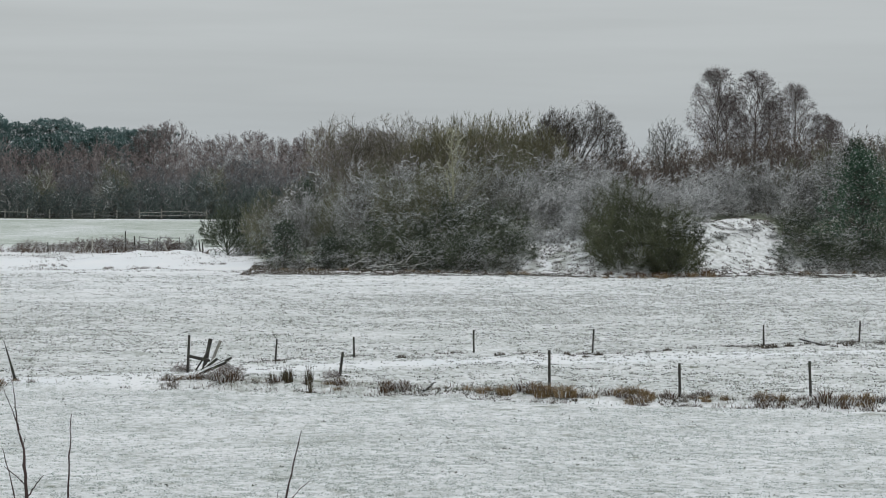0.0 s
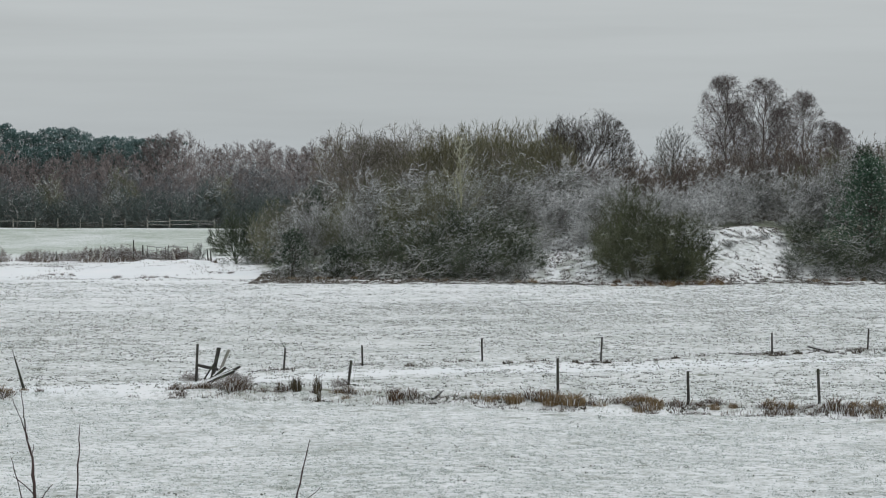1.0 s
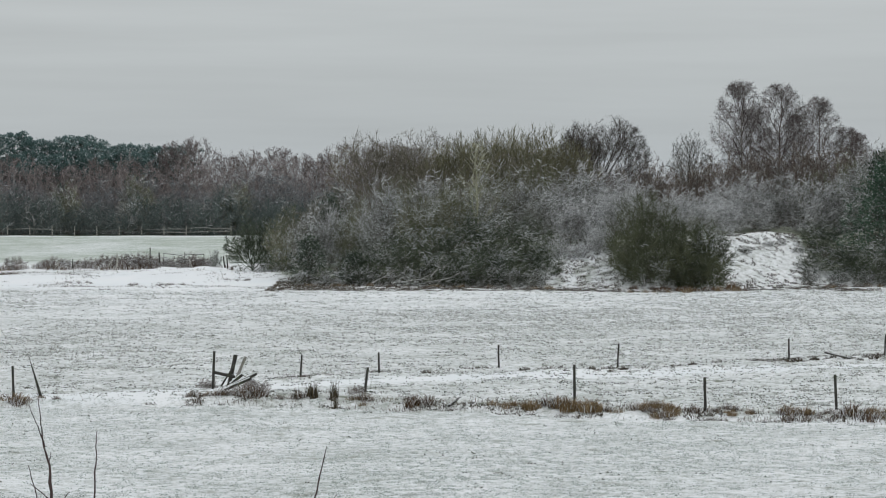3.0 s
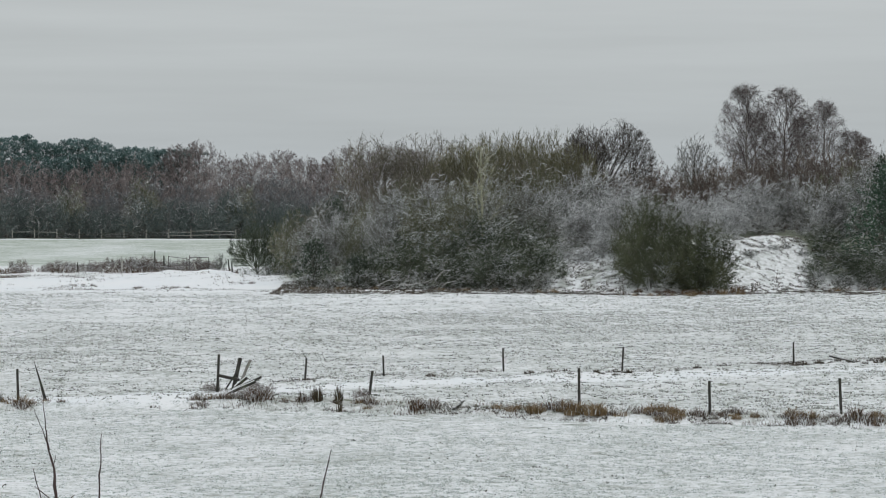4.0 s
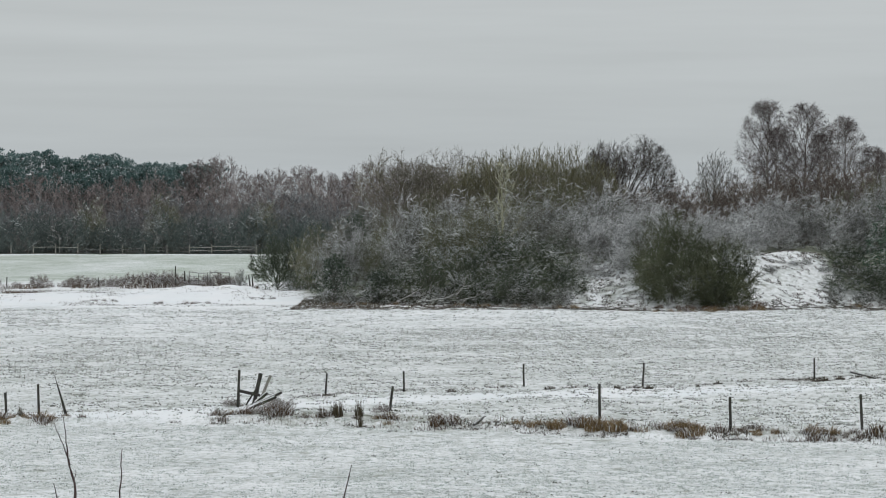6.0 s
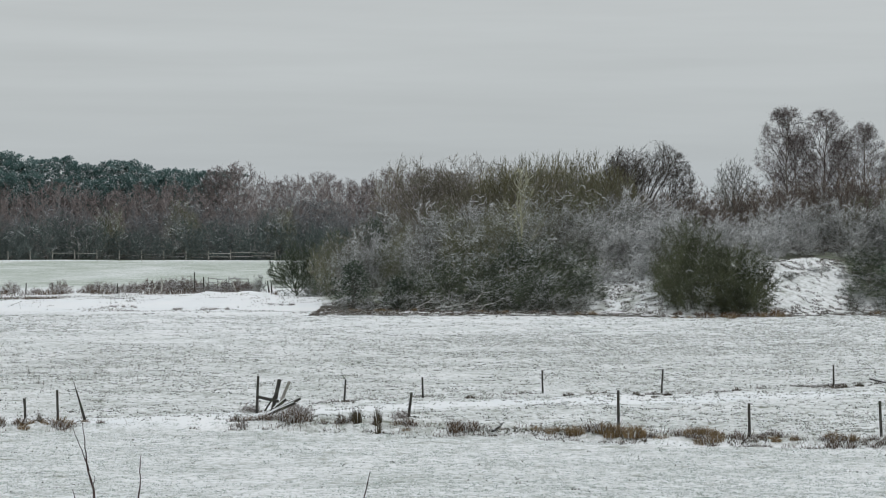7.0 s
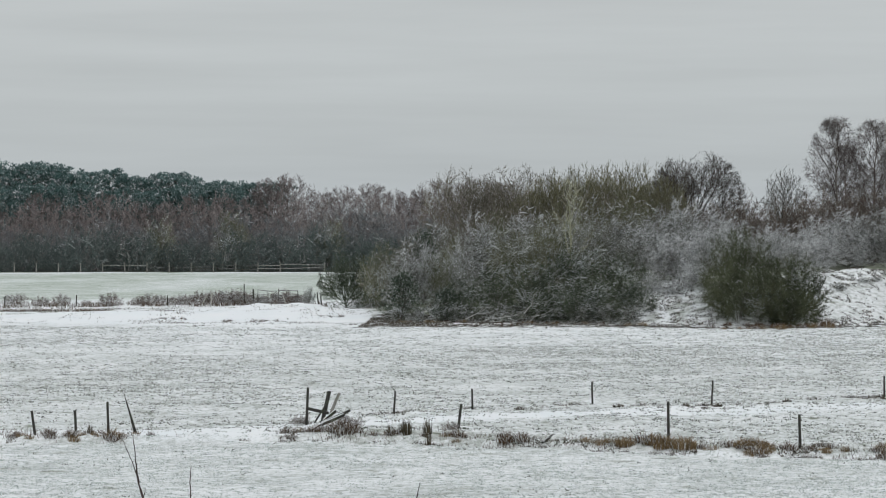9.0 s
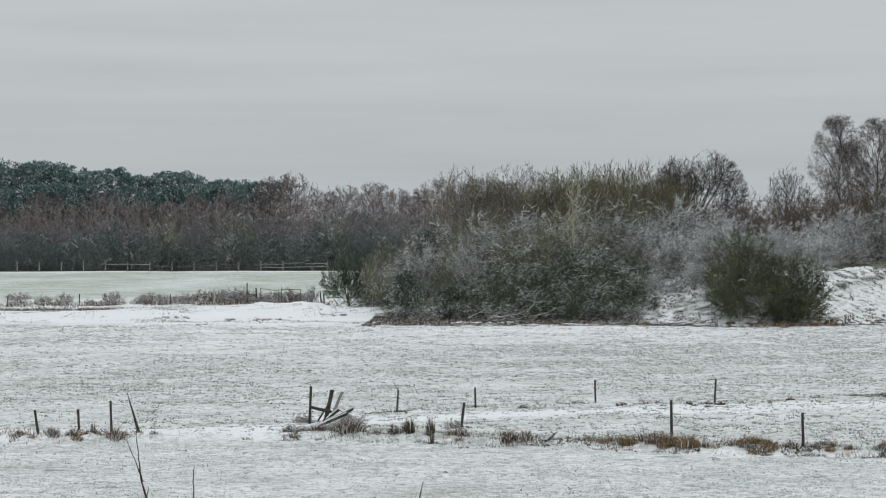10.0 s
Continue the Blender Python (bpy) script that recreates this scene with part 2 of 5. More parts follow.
def ground_height(x, y):
    x, y = np.asarray(x, float), np.asarray(y, float)
    z = 0.07 * wobble(x, y, 9.0) + 0.03 * wobble(x, y, 2.4, 1.0)
    clods = smooth(66, 72, y) * (1 - smooth(222, 236, y))
    rough_field = np.where(y < ditch_line(x) - 1.5, 0.016, 0.034)
    z = z + clods * rough_field * (wobble(x, y, 0.42, 7.0) + 0.8 * wobble(x, y, 0.9, 8.0))
    edge = y - ditch_line(x) + 0.35 * wobble(x, y, 1.3, 4.0)
    z = z - 0.20 * (1 - smooth(-1.2, -0.5, edge)) * smooth(-14, -3, edge) + 0.05 * np.exp(-((y - ditch_line(x) - 1.6) / 1.2) ** 2)
    z = z + 0.05 * np.exp(-((y - back_line(x)) / 1.2) ** 2) * smooth(-8, -2, x)
    rough = np.exp(-((y - ditch_line(x)) / 2.2) ** 2)
    z = z + 0.10 * rough * wobble(x, y, 0.8, 2.0)
    # wooded knoll
    foot = np.interp(x, [-30, -11, 9, 15, 24, 32, 60, 120], [238, 233, 221, 219, 222, 226, 230, 240])
    rise = smooth(0, 13, y - foot) * smooth(-18, 6, x)
    knoll = (4.0 + 0.5 * wobble(x, y, 5.0, 9.0)) * rise * (1 - 0.8 * smooth(275, 340, y))
    z = z + knoll + 0.25 * rise * wobble(x, y, 3.0, 4.0)
    # low snowy bank before the old hedge
    bank = np.exp(-(((x + 20.5) / 5.5) ** 2 + ((y - 246) / 8) ** 2)) * 0.75 + np.exp(-(((x + 33) / 12) ** 2 + ((y - 244) / 7) ** 2)) * 0.35
    return z + bank * (1 + 0.42 * wobble(x, y, 2.0, 3.0) + 0.32 * wobble(x, y, 0.9, 3.0))


def snow_cover(x, y):
    c = np.full(x.shape, 0.47)
    c = np.where(y < ditch_line(x) - 2, 0.49, c)
    c = c + (0.26 + 0.12 * wobble(x, y, 3.0, 4.0)) * np.exp(-((y - track_line(x) - 0.8 * wobble(x, y, 4.0, 2.0)) / (1.7 + 0.8 * wobble(x, y, 6))) ** 2)
    c = c + 0.22 * np.exp(-((y - track_line(x)) / 1.2) ** 2) * (1 - smooth(-10.5, -8.5, x))
    c = c - 0.10 * np.exp(-((y - ditch_line(x) - 0.6) / 1.0) ** 2) * smooth(-10.5, -8.5, x)
    c = c + 0.08 * np.exp(-((y - ditch_line(x) + 1.2) / 0.7) ** 2) * smooth(0, 6, x)
    bank = np.exp(-(((x + 17.5) / 11) ** 2 + ((y - 242) / 11) ** 2)) + np.exp(-(((x + 34) / 14) ** 2 + ((y - 240) / 9) ** 2))
    c = c + (0.21 + 0.13 * wobble(x, y, 1.3, 6.0) + 0.10 * wobble(x, y, 3.5, 2.0)) * np.clip(bank, 0, 1)
    c = c - 0.03 * smooth(218, 226, y) * smooth(-12, 10, x) * (1 - smooth(238, 260, y))
    c = c + 0.3 * np.exp(-((y - 432) / 3) ** 2)
    c = c - (0.26 + 0.1 * wobble(x, y, 1.6, 4.0)) * np.exp(-((y - 258.5) / 1.6) ** 2) * (1 - smooth(-41, -37, x))
    c = c - (0.122 + 0.05 * wobble(x, y * 0.4, 9.0, 7.0)) * smooth(283, 296, y) - 0.5 * smooth(435, 439, y)
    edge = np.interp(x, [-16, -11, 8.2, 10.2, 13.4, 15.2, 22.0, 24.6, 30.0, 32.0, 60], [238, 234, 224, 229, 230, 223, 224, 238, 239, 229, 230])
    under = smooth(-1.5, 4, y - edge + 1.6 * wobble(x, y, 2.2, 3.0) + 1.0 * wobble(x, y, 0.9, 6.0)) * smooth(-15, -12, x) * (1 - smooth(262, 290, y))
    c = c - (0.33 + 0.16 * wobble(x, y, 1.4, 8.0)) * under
    c = c - (0.02 + 0.16 * wobble(x, y, 0.7, 5.0)) * smooth(8.5, 10, x) * (1 - smooth(14, 15.5, x)) * smooth(221, 223, y) * (1 - smooth(232, 236, y))
    c = c + 0.06 * smooth(150, 215, y)
    return np.clip(c, 0, 1)


def grid_steps(stops):
    """Coordinates from (end, step) runs."""
    out = [stops[0][0]]
    for end, step in stops[1:]:
        count = max(1, round((end - out[-1]) / step))
        out += list(np.linspace(out[-1], end, count + 1)[1:])
    return np.array(out)


def build_ground():
    gx = grid_steps([(-2600, 0), (-600, 400), (-150, 60), (-70, 8), (-44, 1.2), (-20.5, 0.6), (19, 0.4), (39, 0.5), (70, 1.2), (150, 8), (600, 60), (2600, 400)])
    gy = grid_steps([(-1200, 0), (-200, 200), (40, 30), (70, 4), (118, 0.42), (142, 0.42), (222, 0.7), (262, 0.6), (300, 2), (470, 6), (700, 30), (4200, 500)])
    xx, yy = np.meshgrid(gx, gy)
    zz = ground_height(xx, yy)
    nx, ny = len(gx), len(gy)
    idx = np.arange(nx * ny).reshape(ny, nx)
    quads = np.stack([idx[:-1, :-1], idx[:-1, 1:], idx[1:, 1:], idx[1:, :-1]], -1).reshape(-1, 4)
    me = bpy.data.meshes.new("ground")
    me.from_pydata(np.stack([xx, yy, zz], -1).reshape(-1, 3).tolist(), [], quads.tolist())
    att = me.attributes.new("cover", "FLOAT", "POINT")
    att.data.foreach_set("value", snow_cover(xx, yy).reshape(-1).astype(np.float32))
    sown = me.attributes.new("lush", "FLOAT", "POINT")
    sown.data.foreach_set("value", (0.6 * smooth(280, 292, yy)).reshape(-1).astype(np.float32))
    me.polygons.foreach_set("use_smooth", np.ones(len(quads), bool))
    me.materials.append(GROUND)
    tagged(new("ground", me), "grazed pasture under a thin patchy fall of snow", "ground", kind="structure")


build_ground()


def gz(x, y):
    return float(ground_height(np.float64(x), np.float64(y)))


# ---------------------------------------------------------------- mesh helpers


class Wood:
    """Collects tapered limbs and twigs for one mesh."""

    def __init__(self):
        self.v, self.f = [], []

    def tube(self, points, radii, sides=3):
        start = len(self.v)
        last = len(points) - 1
        for k, p in enumerate(points):
            d = (points[min(k + 1, last)] - points[max(k - 1, 0)]).normalized()
            a = d.orthogonal().normalized()
            b = d.cross(a)
            for s in range(sides):
                w = 2 * math.pi * s / sides
                self.v.append(p + (a * math.cos(w) + b * math.sin(w)) * radii[k])
        for k in range(last):
            for s in range(sides):
                i, j = start + k * sides + s, start + k * sides + (s + 1) % sides
                self.f.append((i, j, j + sides, i + sides))

    def spike(self, p, q, r):
        start = len(self.v)
        d = q - p
        a = d.orthogonal().normalized() * r
        b = d.normalized().cross(a)
        self.v += [p + a, p - 0.5 * a + 0.87 * b, p - 0.5 * a - 0.87 * b, q]
        self.f += [(start, start + 1, start + 3), (start + 1, start + 2, start + 3), (start + 2, start, start + 3)]

    def twig(self, p, q, r, rng):
        start = len(self.v)
        side = (q - p).cross(Vector((rng.gauss(0, 1), rng.gauss(0, 1), rng.gauss(0, 1)))).normalized() * r
        self.v += [p + side, p - side, q]
        self.f.append((start, start + 1, start + 2))

    def leaf(self, p, d, up, size):
        start = len(self.v)
        side = d.cross(up).normalized() * size * 0.4
        self.v += [p, p + d * size * 0.5 + side + up * size * 0.12, p + d * size, p + d * size * 0.5 - side + up * size * 0.12]
        self.f += [(start, start + 1, start + 2), (start, start + 2, start + 3)]

    def mesh(self, name, material):
        me = bpy.data.meshes.new(name)
        me.from_pydata([tuple(p) for p in self.v], [], self.f)
        me.materials.append(material)
        return me


def part(name, data, parent, label=""):
    """Links a mesh as one part of a thing."""
    ob = new(name, data)
    ob.parent = parent
    return tagged(ob, label) if label else ob


def thing(name, label, category, group="", kind=""):
    return tagged(new(name), label, category, group, kind)


def jitter(rng, s=1.0):
    return Vector((rng.gauss(0, s), rng.gauss(0, s), rng.gauss(0, s)))


def set_at(x, y, turn=0.0, size=1.0, tall=1.0, sink=0.05):
    return pose(x, y, gz(x, y) - sink, 0, 0, turn) @ Matrix.Diagonal((size, size, size * tall, 1))


# ---------------------------------------------------------------- shrubs and trees


def bent(rng, p, d, length, wild, lift, steps=4):
    """Points of a limb that wanders a little and turns up (lift > 0) or hangs (lift < 0)."""
    pts = [p]
    for k in range(steps):
        d = (d + jitter(rng, wild) + Vector((0, 0, lift))).normalized()
        pts.append(pts[-1] + d * (length / steps))
    return pts


def along(pts, s):
    k = min(len(pts) - 2, int(s * (len(pts) - 1)))
    return pts[k].lerp(pts[k + 1], s * (len(pts) - 1) - k), (pts[k + 1] - pts[k]).normalized()


def fork(rng, d, spread):
    """A direction that leaves d at about the given angle."""
    side = d.orthogonal().normalized()
    side = Matrix.Rotation(rng.uniform(0, 2 * math.pi), 3, d) @ side
    a = spread * rng.uniform(0.6, 1.3)
    return d * math.cos(a) + side * math.sin(a)


def tri_mesh(name, tris, material):
    """A mesh from an array of loose triangles."""
    tris = np.concatenate(tris)
    me = bpy.data.meshes.new(name)
    me.from_pydata(tris.reshape(-1, 3).tolist(), [], np.arange(3 * len(tris)).reshape(-1, 3).tolist())
    me.materials.append(material)
    return me


def unit(v):
    return v / np.maximum(np.linalg.norm(v, axis=-1, keepdims=True), 1e-9)


def slivers(rng, p, q, r):
    """Thin tapered twigs from p to q, each turned at random about its length."""
    side = unit(np.cross(q - p, rng.normal(0, 1, p.shape))) * np.reshape(r, (-1, 1))
    return np.stack([p + side, p - side, q], 1)


def bush(name, label, group, seed, wood, twig, h=5.0, w=5.0, boughs=64, sprays=10, twigs=14, sweep=(0, 0, 0), wild=0.75, rise=0.15, spray_len=0.7, twig_len=0.30, twig_r=0.0125,
         limb_r=0.015, shoulder=0.4, lump=0.2, lobes=7, low=0.3, skirt=0.05, arch=0.12, fan=0.8, snow=0.0, snow_w=0.017, stems=7, inside=0.4, category="shrub"):
    """A bare shrub: a few stems, boughs that end on a lobed dome, sprays that leave them at wide angles, twigs on the sprays and
    ridges of snow. shoulder: the height of its widest part, low: how far the dome closes in below it, skirt: the height of its
    lowest boughs (shares of h); inside: the share of boughs that end short of the rim; snow: the share of sprays that carry snow."""
    rng = np.random.default_rng(seed)
    top = thing(name, label, category, group)
    n = boughs
    lean, up = np.array(sweep, float), np.array((0, 0, 1.0))
    uz = 1 - (1 + low) * (np.arange(n) + rng.random(n)) / n
    az = np.arange(n) * 2.39996 + rng.uniform(-0.5, 0.5, n)
    flat = np.sqrt(np.maximum(0.0, 1 - uz ** 2))
    u = np.stack([np.cos(az) * flat, np.sin(az) * flat, uz], -1)
    knobs = unit(rng.normal(0, 1, (lobes, 3)) * (1, 1, 0.6) + (0, 0, 0.45))
    near = np.exp(-((1 - u @ knobs.T) / 0.16)).max(1)
    reach = (1 - lump) + lump * near + rng.normal(0, 0.03, n)
    reach = reach * np.where(rng.random(n) < inside, rng.uniform(0.5, 0.95, n), 1.0) * 0.94
    z = np.where(uz > 0, h * shoulder + uz * h * (1 - shoulder) * reach, h * shoulder * (1 + uz / low * (1 - skirt / shoulder)))
    tip = np.stack([u[:, 0] * w / 2 * reach, u[:, 1] * w / 2 * reach, z], -1) + lean * (0.12 * h) * (z / h)[:, None]
    root = tip * (0.12, 0.12, 0.0) + rng.normal(0, 0.03 * w, (n, 3)) * (1, 1, 0)
    start = root + (tip - root) * rng.uniform(0.15, 0.4, (n, 1))
    start[:, 2] = np.maximum(start[:, 2], 0.05)
    span = np.linalg.norm(tip - start, axis=1, keepdims=True)
    knee = (start + tip) / 2 + up * span * arch + rng.normal(0, 0.10, (n, 3)) * span
    ts = np.linspace(0, 1, 6)
    pts = [start * (1 - t) ** 2 + knee * (2 * t * (1 - t)) + tip * t * t + rng.normal(0, 0.025, (n, 3)) for t in ts]
    tris = [slivers(rng, p, q + (q - p) * 0.2, limb_r * (1 - 0.6 * t)) for p, q, t in zip(pts, pts[1:], ts)]
    # sprays off the boughs
    who = np.repeat(np.arange(n), sprays)
    t = (rng.random(len(who)) ** 0.7 * 0.85 + 0.15)[:, None]
    p = start[who] * (1 - t) ** 2 + knee[who] * (2 * t * (1 - t)) + tip[who] * t * t
    d = unit((knee - start)[who] * (1 - t) + (tip - knee)[who] * t)
    d = unit(d * 0.6 + rng.normal(0, fan, d.shape) + up * rise + lean)
    size = spray_len * rng.uniform(0.5, 1.2, (len(who), 1)) * math.sqrt(w / 5)
    q = p + d * size
    c = np.stack([q[:, 0] / (w / 2), q[:, 1] / (w / 2), np.maximum(0, q[:, 2] - shoulder * h) / (h - shoulder * h)], -1)
    over = np.linalg.norm(c, axis=1, keepdims=True)
    q = p + d * size * np.clip(1 - 2.2 * (over - 1), 0.25, 1)
    q[:, 2] = np.maximum(q[:, 2], 0.02)
    m = (p + q) / 2 + rng.normal(0, 0.04, p.shape) + up * 0.03
    tris += [slivers(rng, p, m + (m - p) * 0.2, limb_r * 0.7), slivers(rng, m, q, limb_r * 0.55)]
    # twigs on the sprays
    who2 = np.repeat(np.arange(len(p)), twigs)
    t2 = rng.random((len(who2), 1)) * 0.95 + 0.05
    p2 = p[who2] * (1 - t2) + q[who2] * t2
    d2 = unit(unit(q - p)[who2] + rng.normal(0, wild, p2.shape) + up * rise + lean * 0.6)
    q2 = p2 + d2 * (twig_len * rng.uniform(0.35, 1.2, (len(who2), 1)))
    q2[:, 2] = np.maximum(q2[:, 2], 0.0)
    tris.append(slivers(rng, p2, q2, twig_r * rng.uniform(0.6, 1.2, len(who2))))
    tall = h / np.percentile(q2[:, 2], 98.5)
    wide = w / 2 / np.percentile(np.hypot(q2[:, 0], q2[:, 1]), 97)
    grow = np.array((wide, wide, tall))
    # stems
    a = Wood()
    for k in range(stems):
        i = int(n * (0.1 + 0.55 * (k + rng.random()) / stems))
        r = 0.022 * math.sqrt(h / 5) * rng.uniform(0.7, 1.6)
        line = [Vector(root[i] * 0.6) - Vector((0, 0, 0.06)), Vector((root[i] * 0.5 + start[i] * 0.5).tolist()) + Vector((0, 0, 0.1 * h))]
        line += [Vector(v[i].tolist()) for v in (pts[1], pts[3], pts[5])]
        line = [Vector((v.x * wide, v.y * wide, v.z * tall)) for v in line]
        a.tube(line, [r, r * 0.85, r * 0.6, r * 0.35, r * 0.15], 4)
    part("woody_base", a.mesh("woody_base", wood), top)
    part("crown", tri_mesh("crown", [v * grow for v in tris], twig), top)
    if snow > 0:
        field = np.zeros(len(p))
        for k in range(6):
            field = field + np.sin(p @ rng.normal(0, 1, 3) * (6.0 / w) + rng.uniform(0, 6))
        field = field + 2.4 * p[:, 2] / h
        laden = field + rng.normal(0, 0.5, len(p)) > np.quantile(field, 1 - snow)
        lift = up * (snow_w * rng.uniform(0.5, 1.1, (len(p), 1)))
        e0, e1, e2 = (v + up * 0.015 for v in (p, m, q))
        ridges = [np.stack([e0 - lift, e0 + lift, e1], 1)[laden], np.stack([e0 + lift, e1 + lift, e1 - lift], 1)[laden], np.stack([e1 - lift, e1 + lift, e2], 1)[laden]]
        ok = laden[who2] & (rng.random(len(who2)) < 0.16)
        wide = up * (snow_w * rng.uniform(0.4, 0.8, (int(ok.sum()), 1)))
        ridges.append(np.stack([p2[ok] - wide, p2[ok] + wide * 1.4, q2[ok] + up * 0.01], 1))
        tagged(part("snow_load", tri_mesh("snow_load", [v * grow for v in ridges], SNOW_CAP), top, "snow lying along the boughs"), kind="stuff")
    return top


def tree(name, label, group, seed, wood, twig, h=16.0, w=8.0, trunk=0.16, clear=0.3, limbs=12, subs=8, shoots=6, twigs=7, low=0.25, lead=0.93,
         droop=0.0, egg=0.0, twig_len=0.5, twig_r=0.012, category="tree", bough=None, rise=1.0, even=0.66, bare=0.25):
    """A bare tree: a trunk, limbs, branches, shoots and twigs that end at the rim of a domed crown. clear: where the crown begins,
    low: where the lowest limb leaves the trunk, lead: where the trunk ends, all as shares of h; rise: how steeply limbs climb;
    even: the least share of the way to the rim that a limb goes; bare: the share of a limb without branches."""
    rng = random.Random(seed)
    top = thing(name, label, category, group)
    a, b, c = Wood(), Wood(), Wood()
    bend = [Vector((0, 0, -0.1))]
    for k in range(8):
        bend.append(bend[-1] + Vector((rng.gauss(0, 0.010 * h), rng.gauss(0, 0.010 * h), (h * lead + 0.1) / 8)))
    a.tube(bend, [trunk * (1.2 if k == 0 else 1) * (1 - 0.8 * k / 8) for k in range(9)], 6)
    middle, half = h * (1 + clear) / 2, h * (1 - clear) / 2

    def room(p, d):
        """How far p may grow along d inside the crown."""
        k = 1 - egg * max(0.0, (p.z - middle) / half)
        q = Vector((p.x / (w / 2 * k), p.y / (w / 2 * k), (p.z - middle) / half))
        e = Vector((d.x / (w / 2 * k), d.y / (w / 2 * k), d.z / half))
        m, n, o = e.dot(e), q.dot(e), q.dot(q) - 1
        disc = n * n - m * o
        return (math.sqrt(disc) - n) / m if disc > 0 else 0.3

    for i in range(limbs):
        f = (i + rng.random()) / limbs
        z = low + (lead - low) * f ** 1.15
        p, up = along(bend, min(0.999, z / lead))
        az = i * 2.39996 + rng.uniform(-0.4, 0.4)
        out = Vector((math.cos(az), math.sin(az), 0))
        d = (out + Vector((0, 0, rise * rng.uniform(0.7, 1.3) * (0.7 + f)))).normalized()
        reach = max(0.5, min(h, room(p, d) * rng.uniform(even, 0.97)))
        limb = bent(rng, p, d, reach, 0.09, 0.03 - droop * 0.06, 6)
        r = min(trunk * 0.5, 0.012 + 0.008 * reach)
        b.tube(limb, [r * (1 - 0.75 * j / 6) for j in range(7)])
        some = max(2, round(subs * min(1.3, 0.25 + reach / (0.42 * w))))
        for m in range(some):
            q, d1 = along(limb, bare + (0.999 - bare) * (m + rng.random()) / some)
            d1 = (fork(rng, d1, 0.78) + Vector((0, 0, 0.10))).normalized()
            long = min(reach * 0.5, room(q, d1) * rng.uniform(0.75, 1.0), 0.24 * h)
            if long < 0.15:
                continue
            branch = bent(rng, q, d1, long, 0.10, 0.02 - droop * 0.12, 3)
            b.tube(branch, [twig_r * s for s in (1.9, 1.6, 1.3, 0.9)])
            for n in range(shoots):
                q2, d2 = along(branch, 0.2 + 0.799 * (n + rng.random()) / shoots)
                d2 = (fork(rng, d2, 0.85) + Vector((0, 0, 0.06 - droop * 0.5))).normalized()
                e2 = q2 + d2 * (min(max(0.2, room(q2, d2)), 0.07 * h + 0.2) * rng.uniform(0.5, 1.0))
                b.twig(q2, e2, twig_r * 1.5, rng)
                for g in range(twigs):
                    s0 = q2.lerp(e2, rng.random())
                    td = (fork(rng, d2, 0.75) + Vector((0, 0, 0.08 - droop * 1.3))).normalized()
                    c.twig(s0, s0 + td * (twig_len * rng.uniform(0.4, 1.2)), twig_r * rng.uniform(0.7, 1.2), rng)
    part("trunk", a.mesh("trunk", wood), top)
    part("branchwork", b.mesh("branchwork", bough or twig), top)
    part("crown", c.mesh("crown", twig), top)
    return top


def pine(name, seed, h=16.0, w=8.0, label="dark green pine with snow lying on its needles"):
    """A pine with a bare trunk and a crown of flattened pads of needles."""
    rng = random.Random(seed)
    top = thing(name, label, "pine tree", "pines in the far wood")
    a, c = Wood(), Wood()
    pts = [Vector((0, 0, h * 0.97 * k / 8)) + jitter(rng, 0.04 * k) for k in range(9)]
    a.tube(pts, [0.22 * (1 - 0.9 * k / 8) for k in range(9)], 6)
    for i in range(50):
        t = 0.40 + 0.60 * (i + rng.random()) / 50
        p, d = along(pts, min(t, 0.999))
        az = i * 2.4 + rng.uniform(-0.4, 0.4)
        half = w / 2 * math.sqrt(max(0.02, 1 - ((t - 0.58) / 0.43) ** 2)) * rng.uniform(0.45, 1.1)
        end = p + Vector((math.cos(az), math.sin(az), 0.35)) * half
        a.tube([p, p.lerp(end, 0.5) - Vector((0, 0, 0.1)), end], [0.05, 0.035, 0.015])
        wide = rng.uniform(0.5, 0.95)
        for s in (0.55, 1.0):
            mid = p.lerp(end, s)
            for g in range(46):
                off = jitter(rng, 1.0)
                off = off.normalized() * (wide * rng.random() ** 0.4)
                off.z = abs(off.z) * 0.95 - 0.2
                root = mid + off
                d = (off * 0.7 + jitter(rng, 0.4) + Vector((0, 0, 0.6))).normalized()
                c.twig(root, root + d * rng.uniform(0.20, 0.42), 0.098, rng)
    part("trunk", a.mesh("trunk", DARK_BARK), top)
    part("crown", c.mesh("crown", PINE_NEEDLE), top)
    return top


